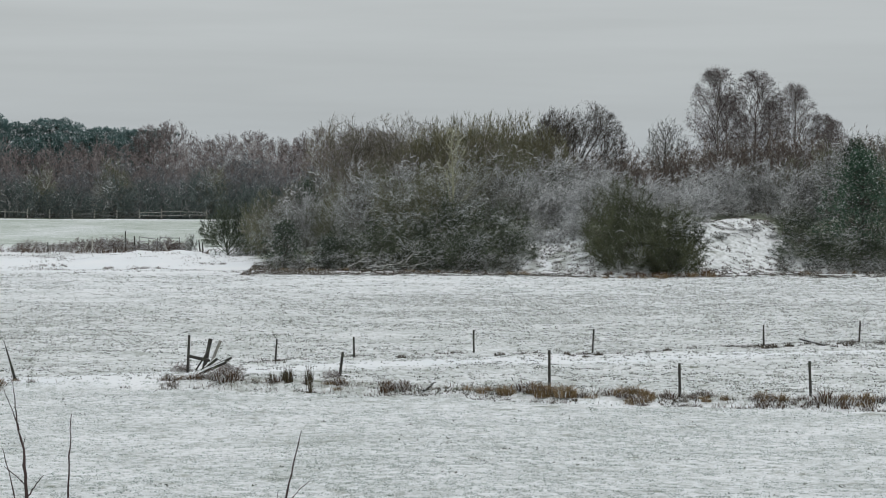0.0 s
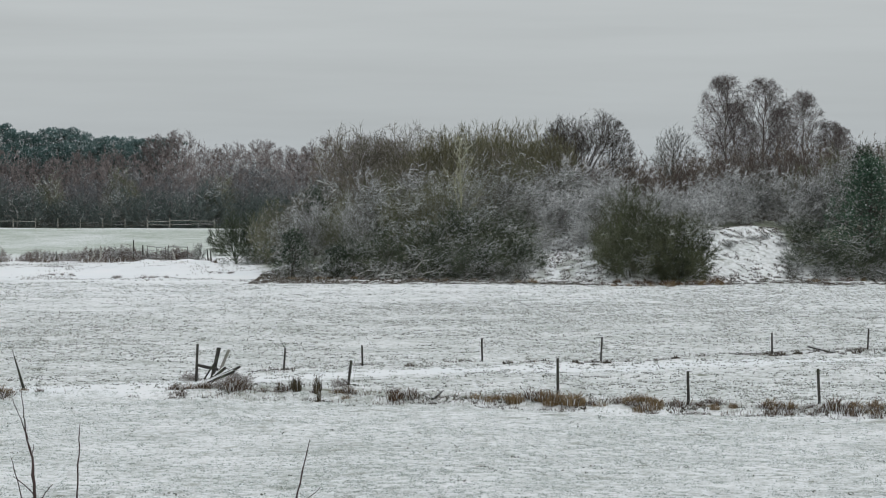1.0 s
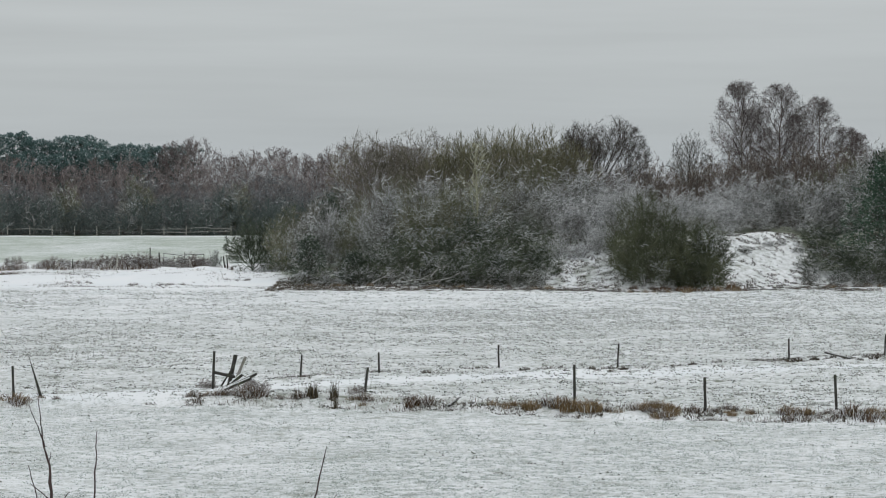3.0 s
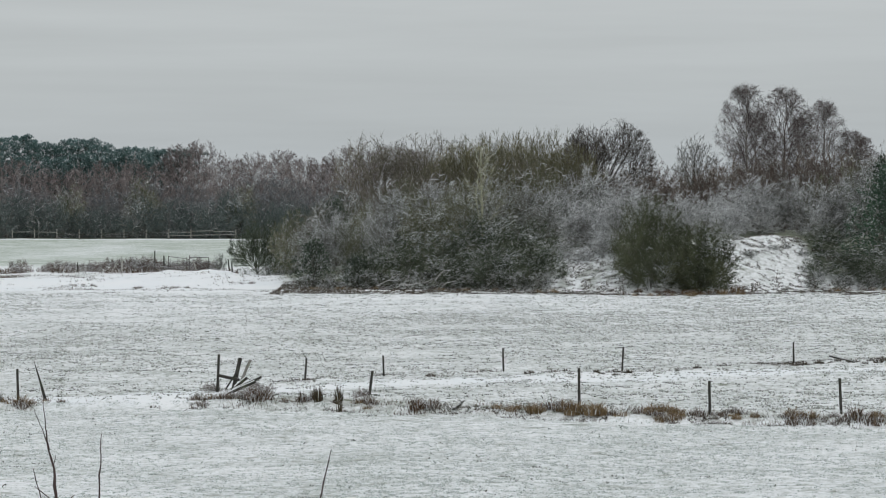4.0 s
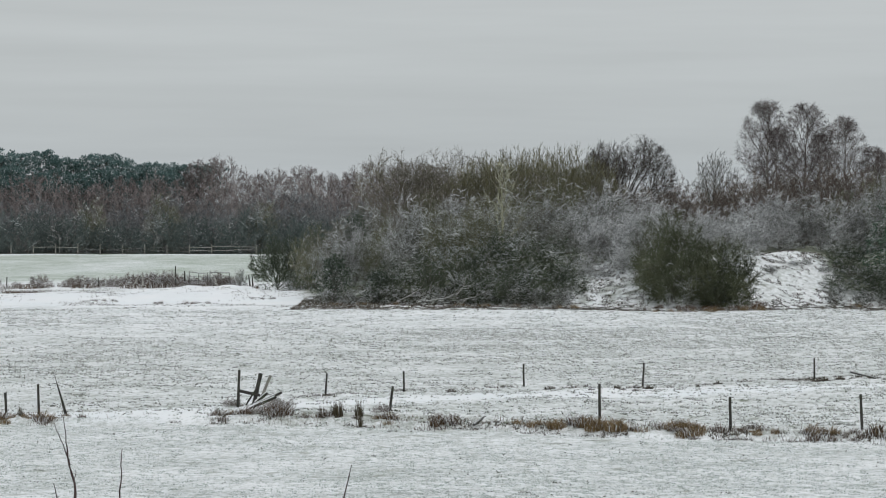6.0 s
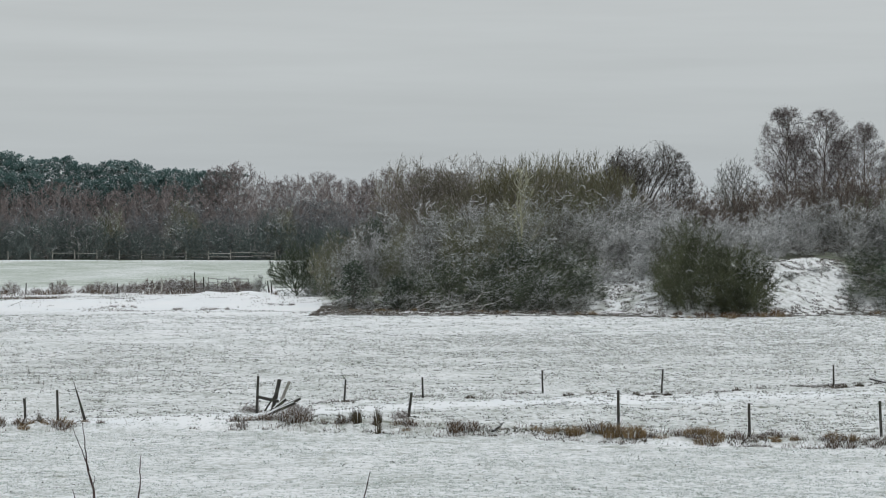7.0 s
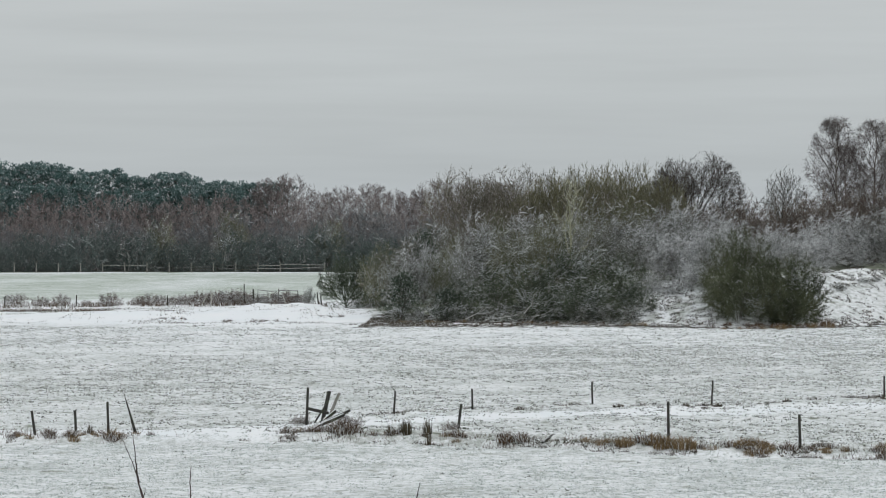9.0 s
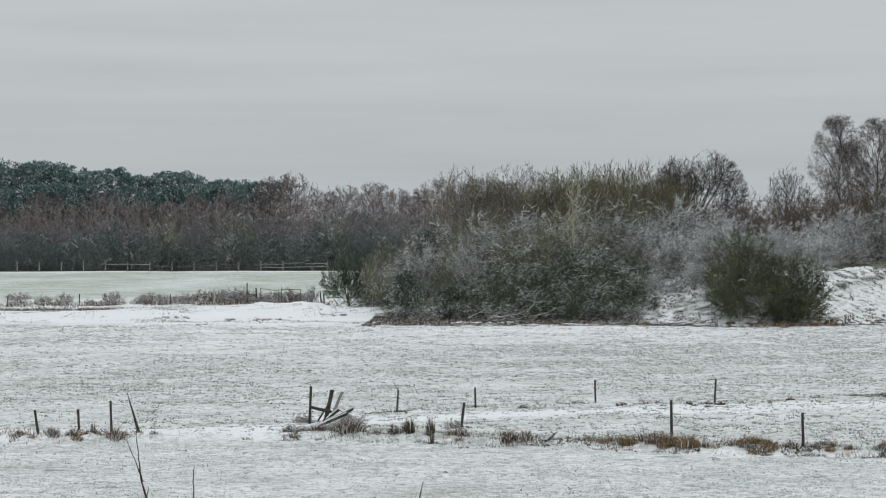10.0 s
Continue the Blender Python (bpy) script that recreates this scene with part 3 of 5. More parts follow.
def evergreen(name, label, seed, h, w, leaves, leaf, size=0.16, category="tree", taper=2.6):
    """A leafy evergreen: trunk, limbs and a ragged cone of single leaves."""
    rng = random.Random(seed)
    top = thing(name, label, category)
    a, c = Wood(), Wood()
    trunk = [Vector((0, 0, h * 0.95 * k / 5)) + jitter(rng, 0.05 * k) for k in range(6)]
    a.tube(trunk, [0.13 * (1 - 0.9 * k / 5) for k in range(6)], 6)
    sprays = leaves // 40
    for i in range(sprays):
        t = (i + rng.random()) / sprays
        p = Vector((0, 0, h * (0.04 + 0.93 * t)))
        az = i * 2.4
        half = w / 2 * (1 - t ** taper * 0.88) * (0.75 + 0.25 * math.sin(i * 1.7)) * math.sqrt(rng.uniform(0.25, 1.1))
        out = Vector((math.cos(az), math.sin(az), 0.35)).normalized()
        end = p + out * half
        a.tube([p, end], [0.03, 0.01])
        for g in range(40):
            q = end + jitter(rng, 0.26)
            d = (out * 0.5 + jitter(rng, 0.6)).normalized()
            up = (Vector((0, 0, 1)) + jitter(rng, 0.45)).normalized()
            c.leaf(q, d, up, size * rng.uniform(0.7, 1.2))
    part("trunk", a.mesh("trunk", DARK_BARK), top)
    part("crown", c.mesh("crown", leaf), top)
    return top


placed = set()


def copy_at(ob, m):
    """A copy at the pose and size m, whatever size ob itself stands at."""
    return copy_thing(ob, m @ Matrix.Diagonal((*(1 / v for v in ob.scale), 1)))


def spread_copies(protos, places):
    """Sets the prototypes at the first places and copies of them at the rest. A place: x, y, turn, size, tall."""
    for k, (x, y, turn, size, tall) in enumerate(places):
        ob = protos[k % len(protos)]
        m = set_at(x, y, turn, size, tall)
        if ob.name not in placed:
            placed.add(ob.name)
            ob.matrix_basis = m
        else:
            copy_at(ob, m)


rnd = random.Random(7)


def row(x0, x1, step, y, height, proto_h, depth=2.0, vary=0.15, turns=360):
    """Places along a line from x0 to x1. height: (x, metres) profile of the tops above the ground there."""
    xs, hs = zip(*height)
    out, x = [], x0
    while x < x1:
        tall = float(np.interp(x, xs, hs)) * rnd.uniform(1 - vary, 1 + vary * 0.4)
        yy = (float(np.interp(x, *zip(*y))) if isinstance(y, (list, tuple)) else y) + rnd.uniform(-depth, depth)
        s = tall / proto_h
        out.append((x, yy, rnd.uniform(0, turns), s * rnd.uniform(0.9, 1.15), 1.0))
        out[-1] = (x, yy, out[-1][2], out[-1][3], s / out[-1][3])
        x += step * rnd.uniform(0.75, 1.25)
    return out


def stand(protos, h, w, places, turns=360):
    """Sets shrubs of a kind. A place: x, y, height, width; h and w are the prototypes' own."""
    out = []
    for x, y, high, wide in places:
        out.append((x, y, rnd.uniform(0, turns), wide / w, (high / h) / (wide / w)))
    spread_copies(protos, out)


KNOLL = "shrubs on the knoll"
grey = [bush("bare_shrub", "bare grey shrub with snow along its twigs", KNOLL, 11 + k, SNOWY_BARK, GREY_TWIG, 5, 5, snow=0.3) for k in range(4)]
olive = [bush("olive_shrub", "bare shrub with olive-green lichened twigs", KNOLL, 21 + k, SNOWY_BARK, OLIVE_TWIG, 5, 5, snow=0.2) for k in range(4)]
hoar = [bush("frosted_shrub", "snow-whitened shrub with twigs swept to one side", KNOLL, 31 + k, SNOWY_BARK, HOAR_TWIG, 5, 5, boughs=56, twigs=12, twig_r=0.0135, sweep=(0.35, 0, 0.12),
             wild=0.6, twig_len=0.36, snow=0.9, snow_w=0.021) for k in range(4)]
thorn = [bush("thorn_bush", "dense dark olive thorn bush low on the slope", KNOLL, 36 + k, SNOWY_BARK, THORN_TWIG, 5, 5, boughs=66, wild=0.8, rise=0.05, twig_r=0.0145,
              skirt=0.02, low=0.5, snow=0.24, snow_w=0.021) for k in range(4)]
brown = [bush("brown_shrub", "tall brown bare shrub in a dense stand", KNOLL, 41 + k, BROWN_TWIG, BROWN_TWIG, 5, 4.6, sprays=9, twigs=11, twig_r=0.012, limb_r=0.011, rise=0.35, wild=0.55) for k in range(3)]
rust = [bush("russet_shrub", "russet-brown bare shrub behind the frosted ones", KNOLL, 46 + k, BROWN_TWIG, RUSSET_TWIG, 5, 4.6, boughs=54, sprays=9, twigs=10, twig_r=0.014, limb_r=0.011, rise=0.35, wild=0.55) for k in range(3)]
osier = [bush("osier", "tall upright osier with olive-brown shoots", KNOLL, 51 + k, OSIER_TWIG, OSIER_TWIG, 9, 6.0, boughs=92, sprays=11, twigs=13, wild=0.45, fan=0.55, rise=0.7, spray_len=0.8,
              twig_len=0.42, twig_r=0.009, limb_r=0.010, shoulder=0.6, lump=0.1, low=0.6, arch=-0.03, lobes=12) for k in range(3)]
dark = [bush("bramble_bush", "low dark bramble bush at the foot of the thicket", "brambles", 61 + k, DARK_BARK, DARK_TWIG, 2.6, 4.2, boughs=60, sprays=6, twigs=9, wild=0.9, rise=0.0,
             spray_len=0.6, twig_len=0.3, low=0.4, skirt=0.02, snow=0.25) for k in range(3)]

stand(grey, 5, 5, [
    (-9.6, 246, 5.8, 4.0), (-4.3, 236, 5.0, 4.1), (-3.0, 244, 5.2, 4.6), (-10.5, 240, 5.0, 3.9), (-8.0, 252, 6.5, 4.8), (7.8, 242, 4.6, 5.2), (12.5, 244, 5.0, 5.2),
    (4.3, 240, 3.6, 5.0), (30.4, 247, 4.7, 4.8), (35.4, 246, 5.2, 4.6), (9.4, 236, 3.4, 4.0), (-0.6, 246, 5.4, 4.8), (36.9, 241, 5.4, 4.8), (39.8, 247, 7.0, 5.6)])
stand(grey, 5, 5, [(-20.9, 272, 1.9, 1.5)])
stand(olive, 5, 5, [
    (-12.7, 250, 5.5, 4.4), (-7.2, 240, 4.1, 3.6), (-1.3, 236, 5.6, 5.0), (1.0, 241, 4.6, 4.8), (-5.9, 245, 5.2, 4.2), (10.1, 246, 6.3, 5.4), (6.0, 249, 6.4, 5.8),
    (2.5, 246, 5.6, 5.2), (33.6, 246, 5.2, 4.6), (2.2, 237, 4.8, 4.6), (5.6, 243, 5.0, 5.0), (8.4, 249, 6.6, 5.4), (-2.8, 249, 6.0, 5.0), (36.6, 245, 6.2, 5.2),
    (42.0, 241, 6.4, 6.0), ])
stand(hoar, 5, 5, [
    (-8.8, 241, 4.9, 3.6), (-5.4, 240, 4.2, 3.4), (-4.5, 250, 6.2, 5.0), (13.3, 249, 6.2, 5.4), (16.1, 248, 5.1, 5.0), (18.2, 246, 4.1, 4.4), (13.6, 238, 3.6, 4.6),
    (15.4, 240, 4.2, 4.4), (11.0, 230.0, 3.2, 3.0), (21.4, 246, 4.0, 4.4), (22.7, 241, 3.5, 4.4), (25.1, 246, 4.7, 4.4), (27.5, 248, 4.8, 4.6), (29.0, 246, 4.0, 4.0),
    (20.2, 240, 3.6, 4.0), (25.8, 243, 3.6, 3.8), (23.6, 232, 3.2, 3.2), (0.0, 250, 5.8, 5.0), (28.4, 245, 3.2, 3.8), (12.6, 229.6, 3.6, 3.6), (14.4, 231, 3.8, 3.8),
    (10.8, 240, 4.4, 4.4), (10.2, 227.6, 2.0, 2.4), (13.4, 227.4, 2.2, 2.6), (11.8, 227.2, 1.3, 1.8), (17.2, 240, 4.4, 4.4), (22.4, 236, 3.4, 3.6), (31.6, 245, 5.0, 4.6), (33.4, 243, 4.6, 4.4), (35.6, 243, 5.2, 4.6),
    (4.6, 247, 5.4, 4.8), (8.0, 245, 5.2, 4.8), (1.4, 244, 4.6, 4.4), (37.6, 246, 6.4, 5.0)], 50)
stand(thorn, 5, 5, [
    (5.3, 229, 4.2, 4.5), (8.0, 228, 3.6, 4.5), (3.2, 231, 4.2, 3.8), (0.7, 230, 4.1, 4.2), (-2.3, 232, 3.9, 4.2), (-5.1, 232, 3.5, 4.2), (4.1, 226, 3.2, 3.8),
    (8.9, 225, 2.5, 3.6), (6.1, 225, 3.0, 3.5), (32.3, 234, 2.6, 4.4), (33.5, 229, 3.0, 4.0), (31.0, 230, 2.0, 2.8), (35.6, 228, 3.4, 4.3), (38.3, 228, 3.9, 4.8),
    (1.6, 227, 2.6, 3.6), (-14.0, 256, 2.2, 3.0)])
# brambles at the foot of the thicket
spread_copies(dark, row(-10.5, 9.4, 2.0, [(-12, 233.5), (9, 223)], [(-12, 1.6), (0, 2.0), (9, 2.2)], 2.6, depth=0.8, vary=0.3)
              + row(30.5, 48, 2.2, [(29, 227), (48, 226)], [(29, 1.2), (48, 2.0)], 2.6, depth=0.8) + [(-14.6, 264, 0, 0.75, 0.6), (-15.6, 265, 90, 0.6, 0.55), (-13.6, 262, 40, 0.7, 0.5),
                 (25.6, 230.5, 20, 0.32, 0.8), (27.8, 233.5, 50, 0.30, 0.6), (29.0, 234, 10, 0.28, 0.7), (30.2, 233, 70, 0.32, 0.6)])
# tall stand behind
spread_copies(brown, row(-11, 10, 2.7, 252.5, [(-11, 4.4), (-3, 6.4), (4, 6.6), (10, 6.4)], 5, vary=0.15) + row(-13.5, 2, 2.1, 258, [(-13.5, 4.6), (-11, 5.4), (-8.5, 6.7), (2, 7.6)], 5))
spread_copies(osier, row(1.5, 13.0, 1.5, 256, [(1.5, 8.3), (4, 8.9), (7, 9.4), (10, 9.2), (13.0, 7.8)], 9, vary=0.06)
              + row(-1.5, 13.5, 2.8, 261, [(-1.5, 7.6), (4, 8.3), (7, 8.9), (10, 8.8), (13.5, 7.2)], 9, vary=0.06))
spread_copies(rust, row(12.5, 29, 1.7, 258, [(12.5, 6.4), (18, 6.2), (24, 5.9), (29, 6.4)], 5, vary=0.08) + row(26, 52, 2.0, 264, [(26, 6.6), (36, 7.6), (41, 7.8), (52, 7.6)], 5, vary=0.12))

# the two rounded bushes at the foot of the slope
for k, (x, y, h, w) in enumerate(((16.8, 222.2, 6.8, 6.4), (20.9, 222.4, 5.1, 5.6))):
    ob = bush("hawthorn_bush", "dense rounded olive-green hawthorn bush with grass at its foot", "rounded bushes", 71 + k, DARK_BARK, HAW_TWIG, h, w, boughs=170, sprays=15, twigs=13,
              wild=0.65, fan=0.7, rise=0.2, spray_len=0.65, twig_len=0.3, twig_r=0.014, low=0.6, skirt=0.03, lump=0.12, lobes=12, snow=0.05, snow_w=0.02)
    ob.matrix_basis = set_at(x, y)

# trees on the knoll
ash = tree("ash_tree", "bare round-crowned ash tree on the knoll", "", 81, DARK_BARK, ASH_TWIG, 10.8, 9.9, 0.24, 0.0, 44, 11, 8, 6, low=0.06, lead=0.36, twig_len=0.40,
           twig_r=0.0095, rise=0.9, bough=DARK_BARK, even=0.88, bare=0.5)
ash.matrix_basis = set_at(16.3, 270)
thin = [tree("bare_tree", "bare thin-branched tree standing out above the thicket", "bare trees on the knoll", 91 + k, DARK_BARK, BROWN_TWIG, 9.5, 6.6, 0.14, 0.12, 23, 8, 6, 6,
             low=0.12, lead=0.5, twig_len=0.42, twig_r=0.0105, rise=0.95, even=0.82) for k in range(3)]
spread_copies(thin, [(-5.9, 263, 60, 1.24, 1.0), (-1.4, 264, 20, 1.14, 1.0), (-3.3, 266, 220, 1.08, 1.0), (2.2, 268, 70, 1.0, 1.0),
                     (12.0, 272, 10, 0.85, 1.0), (42.5, 275, 100, 0.9, 1.0), (46.0, 277, 10, 0.85, 1.0)])
birch = [tree("birch_tree", "tall bare birch with white bark and drooping twigs", "birches", 101 + k, BIRCH_BARK, RED_TWIG, 14.2, 6.2, 0.15, 0.22, 28, 9, 6, 6,
              low=0.28, lead=0.92, droop=0.34, egg=0.12, twig_len=0.5, twig_r=0.0085, rise=1.2) for k in range(3)]
spread_copies(birch, [(29.6, 270, 0, 0.99, 1.0), (33.4, 271, 40, 1.02, 1.0), (37.4, 273, 80, 0.90, 1.0), (39.8, 271, 310, 0.70, 1.0), (35.4, 276, 150, 0.80, 1.0), (31.2, 277, 200, 0.84, 1.0),
                      (41.6, 277, 250, 0.66, 1.0)])
slim = tree("slim_tree", "slim pale bare tree with upright branches above the thicket", "", 96, SNOWY_BARK, GREY_TWIG, 9.2, 4.6, 0.10, 0.1, 20, 6, 5, 5,
            low=0.2, lead=0.5, twig_len=0.4, twig_r=0.011, rise=1.5, bough=SNOWY_BARK, even=0.8)
slim.matrix_basis = set_at(24.8, 270)
pale = tree("young_ash", "young tree with pale snow-streaked stems inside the thicket", "", 111, PALE_BARK, OLIVE_TWIG, 9.4, 4.2, 0.085, 0.2, 12, 4, 2, 1,
            low=0.2, lead=0.9, twig_len=0.4, bough=PALE_BARK, twig_r=0.013, rise=1.9)
pale.matrix_basis = set_at(3.7, 232.6)
holly = evergreen("holly_tree", "dense green holly tree with specks of snow", 121, 9.0, 10.2, 12400, HOLLY_LEAF, 0.17, taper=1.5)
holly.matrix_basis = set_at(37.2, 230.8)
ivy = [evergreen("ivy_bush", "dark ivy-covered shrub dusted with snow", 122 + k, 4.6, 4.6, 3000, IVY_LEAF, 0.18, "shrub") for k in range(2)]
stand(ivy, 4.6, 4.6, [(-10.2, 235, 3.8, 4.1), (-6.5, 231.5, 2.7, 3.2), (38.6, 243, 6.4, 4.6), (-8.8, 248, 5.6, 3.6)])

# pale snow-lined trees at the edge of the far wood
lined = [tree("pale_tree", "pale-stemmed young tree lined with snow before the far wood", "pale trees of the far wood", 115 + k, LINED_BARK, HAZY_WOODS_TWIG, 7.0, 6.0, 0.09, 0.1, 9, 5, 3, 2,
              low=0.12, lead=0.6, twig_len=0.5, twig_r=0.022, rise=0.9, bough=LINED_BARK) for k in range(2)]
spread_copies(lined, [(-61.8, 438.8, 0, 0.8, 1.0), (-66.8, 439.4, 80, 0.62, 1.0), (-69.4, 439.0, 200, 0.55, 0.9), (-60.0, 440.2, 150, 0.7, 1.1), (-47.2, 438.8, 20, 0.85, 1.05),
                      (-45.0, 440.0, 300, 0.6, 1.0), (-35.8, 438.8, 60, 0.78, 1.0), (-37.8, 440.0, 170, 0.6, 1.0), (-76.5, 439.6, 240, 0.6, 1.0)])


def fallen_branch(x, y, runs):
    """A bare pale limb lying at the foot of the thicket."""
    top = thing("fallen_branch", "bare pale branch lying at the foot of the thicket", "branch", "fallen branches")
    top.matrix_basis = pose(x, y, gz(x, y))
    rng = random.Random(int(x * 10))
    for k, run in enumerate(runs):
        w = Wood()
        pts = [Vector(p) + jitter(rng, 0.04) for p in run]
        w.tube(pts, [0.028 * (1 - 0.7 * i / (len(pts) - 1)) * (1.0 if k == 0 else 0.7) for i in range(len(pts))], 5)
        part("limb" if k == 0 else "side_limb", w.mesh("limb", DEAD_WOOD), top)


fallen_branch(-0.6, 224.6, [[(-1.9, 0.3, 0.5), (-1.0, 0.1, 0.62), (-0.2, 0, 0.75), (0.5, 0, 1.05), (0.9, 0, 1.5)], [(-0.2, 0, 0.75), (0.4, -0.2, 0.6), (1.0, -0.3, 0.35)]])
fallen_branch(1.2, 224.2, [[(-0.9, 0, 0.15), (-0.4, 0, 0.65), (0.2, 0, 0.8), (0.9, 0.1, 1.15), (1.5, 0.1, 1.2)], [(-0.4, 0, 0.65), (-0.9, -0.1, 0.6), (-1.5, -0.1, 0.72)]])
fallen_branch(-3.4, 226.6, [[(-1.4, 0, 0.3), (-0.5, 0, 0.8), (0.3, 0, 1.3), (0.8, 0, 1.9)], [(-0.5, 0, 0.8), (0.3, -0.1, 0.8), (0.9, -0.1, 1.0)], [(0.3, 0, 1.3), (0.9, 0, 1.35)]])
fallen_branch(0.4, 225.2, [[(-0.5, 0, 0.9), (0.1, 0, 1.6), (0.2, 0, 2.3), (0.7, 0, 2.7)], [(0.1, 0, 1.6), (0.7, 0, 1.8)]])
fallen_branch(8.6, 223.4, [[(-0.9, 0, 0.4), (-0.3, 0, 0.9), (0.5, 0, 1.0), (1.1, 0, 1.4)], [(-0.3, 0, 0.9), (-0.2, 0, 1.4)]])
fallen_branch(4.6, 224.6, [[(-0.6, 0, 0.5), (0.0, 0, 0.75), (0.5, 0, 1.2), (0.7, 0, 1.7)]])

# old hedge before the far field
hedge_bush = tree("hedge_bush", "lone bare bush at the end of the old hedge", "", 131, DARK_BARK, THORN_TWIG, 4.8, 4.8, 0.07, -0.3, 30, 8, 5, 6, low=0.02, lead=0.2, twig_len=0.3, twig_r=0.012,
                  rise=0.75, category="shrub", even=0.8)
hedge_bush.matrix_basis = set_at(-17.0, 268, 0.0, 1.12, 1.12)
hedge = [bush("hedge_bramble", "low brown bramble tangle", "brambles by the fences", 141 + k, DARK_BARK, RUST_TWIG, 1.5, 3.0, boughs=42, sprays=6, twigs=8, wild=0.9, rise=0.05,
              spray_len=0.5, twig_len=0.28, low=0.4, skirt=0.02, snow=0.42) for k in range(3)]
spread_copies(hedge, [(-9.3, 116.6, 40, 0.36, 0.8), (-7.5, 116.2, 130, 0.30, 1.1), (-6.95, 115.6, 250, 0.26, 1.0), (-3.0, 113.0, 10, 0.3, 1.0)])
spread_copies(hedge, row(-30.5, -21.0, 1.0, [(-31, 273), (-21, 274)], [(-31, 1.3), (-28.5, 1.6), (-26.5, 1.35), (-25, 1.0), (-23, 1.6), (-21, 1.2)], 1.5, depth=1.0, vary=0.2)
              + row(-37.5, -31, 1.4, 273, [(-38, 1.1), (-31, 1.3)], 1.5, depth=1.2, vary=0.35) + row(-64, -38, 2.1, 272, [(-64, 1.1), (-38, 1.2)], 1.5, depth=2.0, vary=0.5))

# ---------------------------------------------------------------- far wood
# no volume here: the haze over scrub, thickets and birches is in their twig colours
WOOD = "trees of the far wood"
scrub = [bush("wood_edge_shrub", "dark bare scrub at the edge of the far wood, haze painted into its tone", "scrub of the far wood", 151 + k, HAZY_EDGE_TWIG, HAZY_EDGE_TWIG, 6, 7, boughs=60, sprays=7, twigs=7,
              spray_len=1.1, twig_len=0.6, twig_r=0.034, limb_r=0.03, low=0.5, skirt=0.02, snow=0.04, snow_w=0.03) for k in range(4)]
haze = [bush("grey_thicket", "snow-dusted thicket in the far wood, greyed by painted haze", "scrub of the far wood", 161 + k, HAZY_EDGE_TWIG, HAZY_WOODS_TWIG, 8, 7, boughs=60, sprays=7, twigs=7,
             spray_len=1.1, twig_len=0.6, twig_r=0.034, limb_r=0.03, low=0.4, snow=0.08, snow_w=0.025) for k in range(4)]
brush = [bush("brown_thicket", "bare brown thicket in the far wood, paled by painted haze", "scrub of the far wood", 165 + k, HAZY_TWIG, HAZY_TWIG, 10, 7, boughs=54, sprays=8, twigs=7,
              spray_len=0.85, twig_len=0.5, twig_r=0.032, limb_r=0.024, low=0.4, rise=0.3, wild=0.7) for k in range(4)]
far_tree = [tree("far_birch", "bare reddish-brown birch in the far wood, haze painted into its tone", WOOD, 171 + k, HAZY_CROWN, HAZY_CROWN, 13, 6.8, 0.13, 0.3, 16, 8, 5, 5, low=0.3, lead=0.72,
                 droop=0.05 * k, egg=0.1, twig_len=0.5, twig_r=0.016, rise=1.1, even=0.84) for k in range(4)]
pines = [pine("pine_tree", 181 + k, 16.0, 9.8) for k in range(4)]
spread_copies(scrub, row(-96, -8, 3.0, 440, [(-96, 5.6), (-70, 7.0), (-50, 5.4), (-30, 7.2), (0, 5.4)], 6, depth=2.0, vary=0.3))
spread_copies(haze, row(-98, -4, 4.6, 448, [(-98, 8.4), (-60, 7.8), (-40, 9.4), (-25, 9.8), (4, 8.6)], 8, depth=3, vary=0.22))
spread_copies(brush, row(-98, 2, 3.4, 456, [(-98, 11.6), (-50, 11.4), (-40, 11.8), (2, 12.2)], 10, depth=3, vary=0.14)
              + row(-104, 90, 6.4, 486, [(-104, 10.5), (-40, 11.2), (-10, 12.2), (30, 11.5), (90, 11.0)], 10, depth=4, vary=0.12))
stand(olive, 5, 5, [(-46.0, 443, 9.0, 7.0), (-57.5, 444, 8.0, 6.5), (-30.5, 443, 8.0, 6.0)])
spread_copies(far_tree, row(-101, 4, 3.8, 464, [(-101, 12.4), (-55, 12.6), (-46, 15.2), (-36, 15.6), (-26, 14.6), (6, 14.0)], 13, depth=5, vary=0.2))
spread_copies(pines, row(-106, -43, 2.8, 476, [(-106, 18.9), (-85, 18.1), (-66, 16.5), (-43, 14.2)], 16, depth=5, vary=0.09)
              + row(-106, -46, 4.6, 469, [(-106, 14.4), (-72, 14.0), (-46, 12.8)], 16, depth=3, vary=0.12))

# ---------------------------------------------------------------- fences, gate and timber


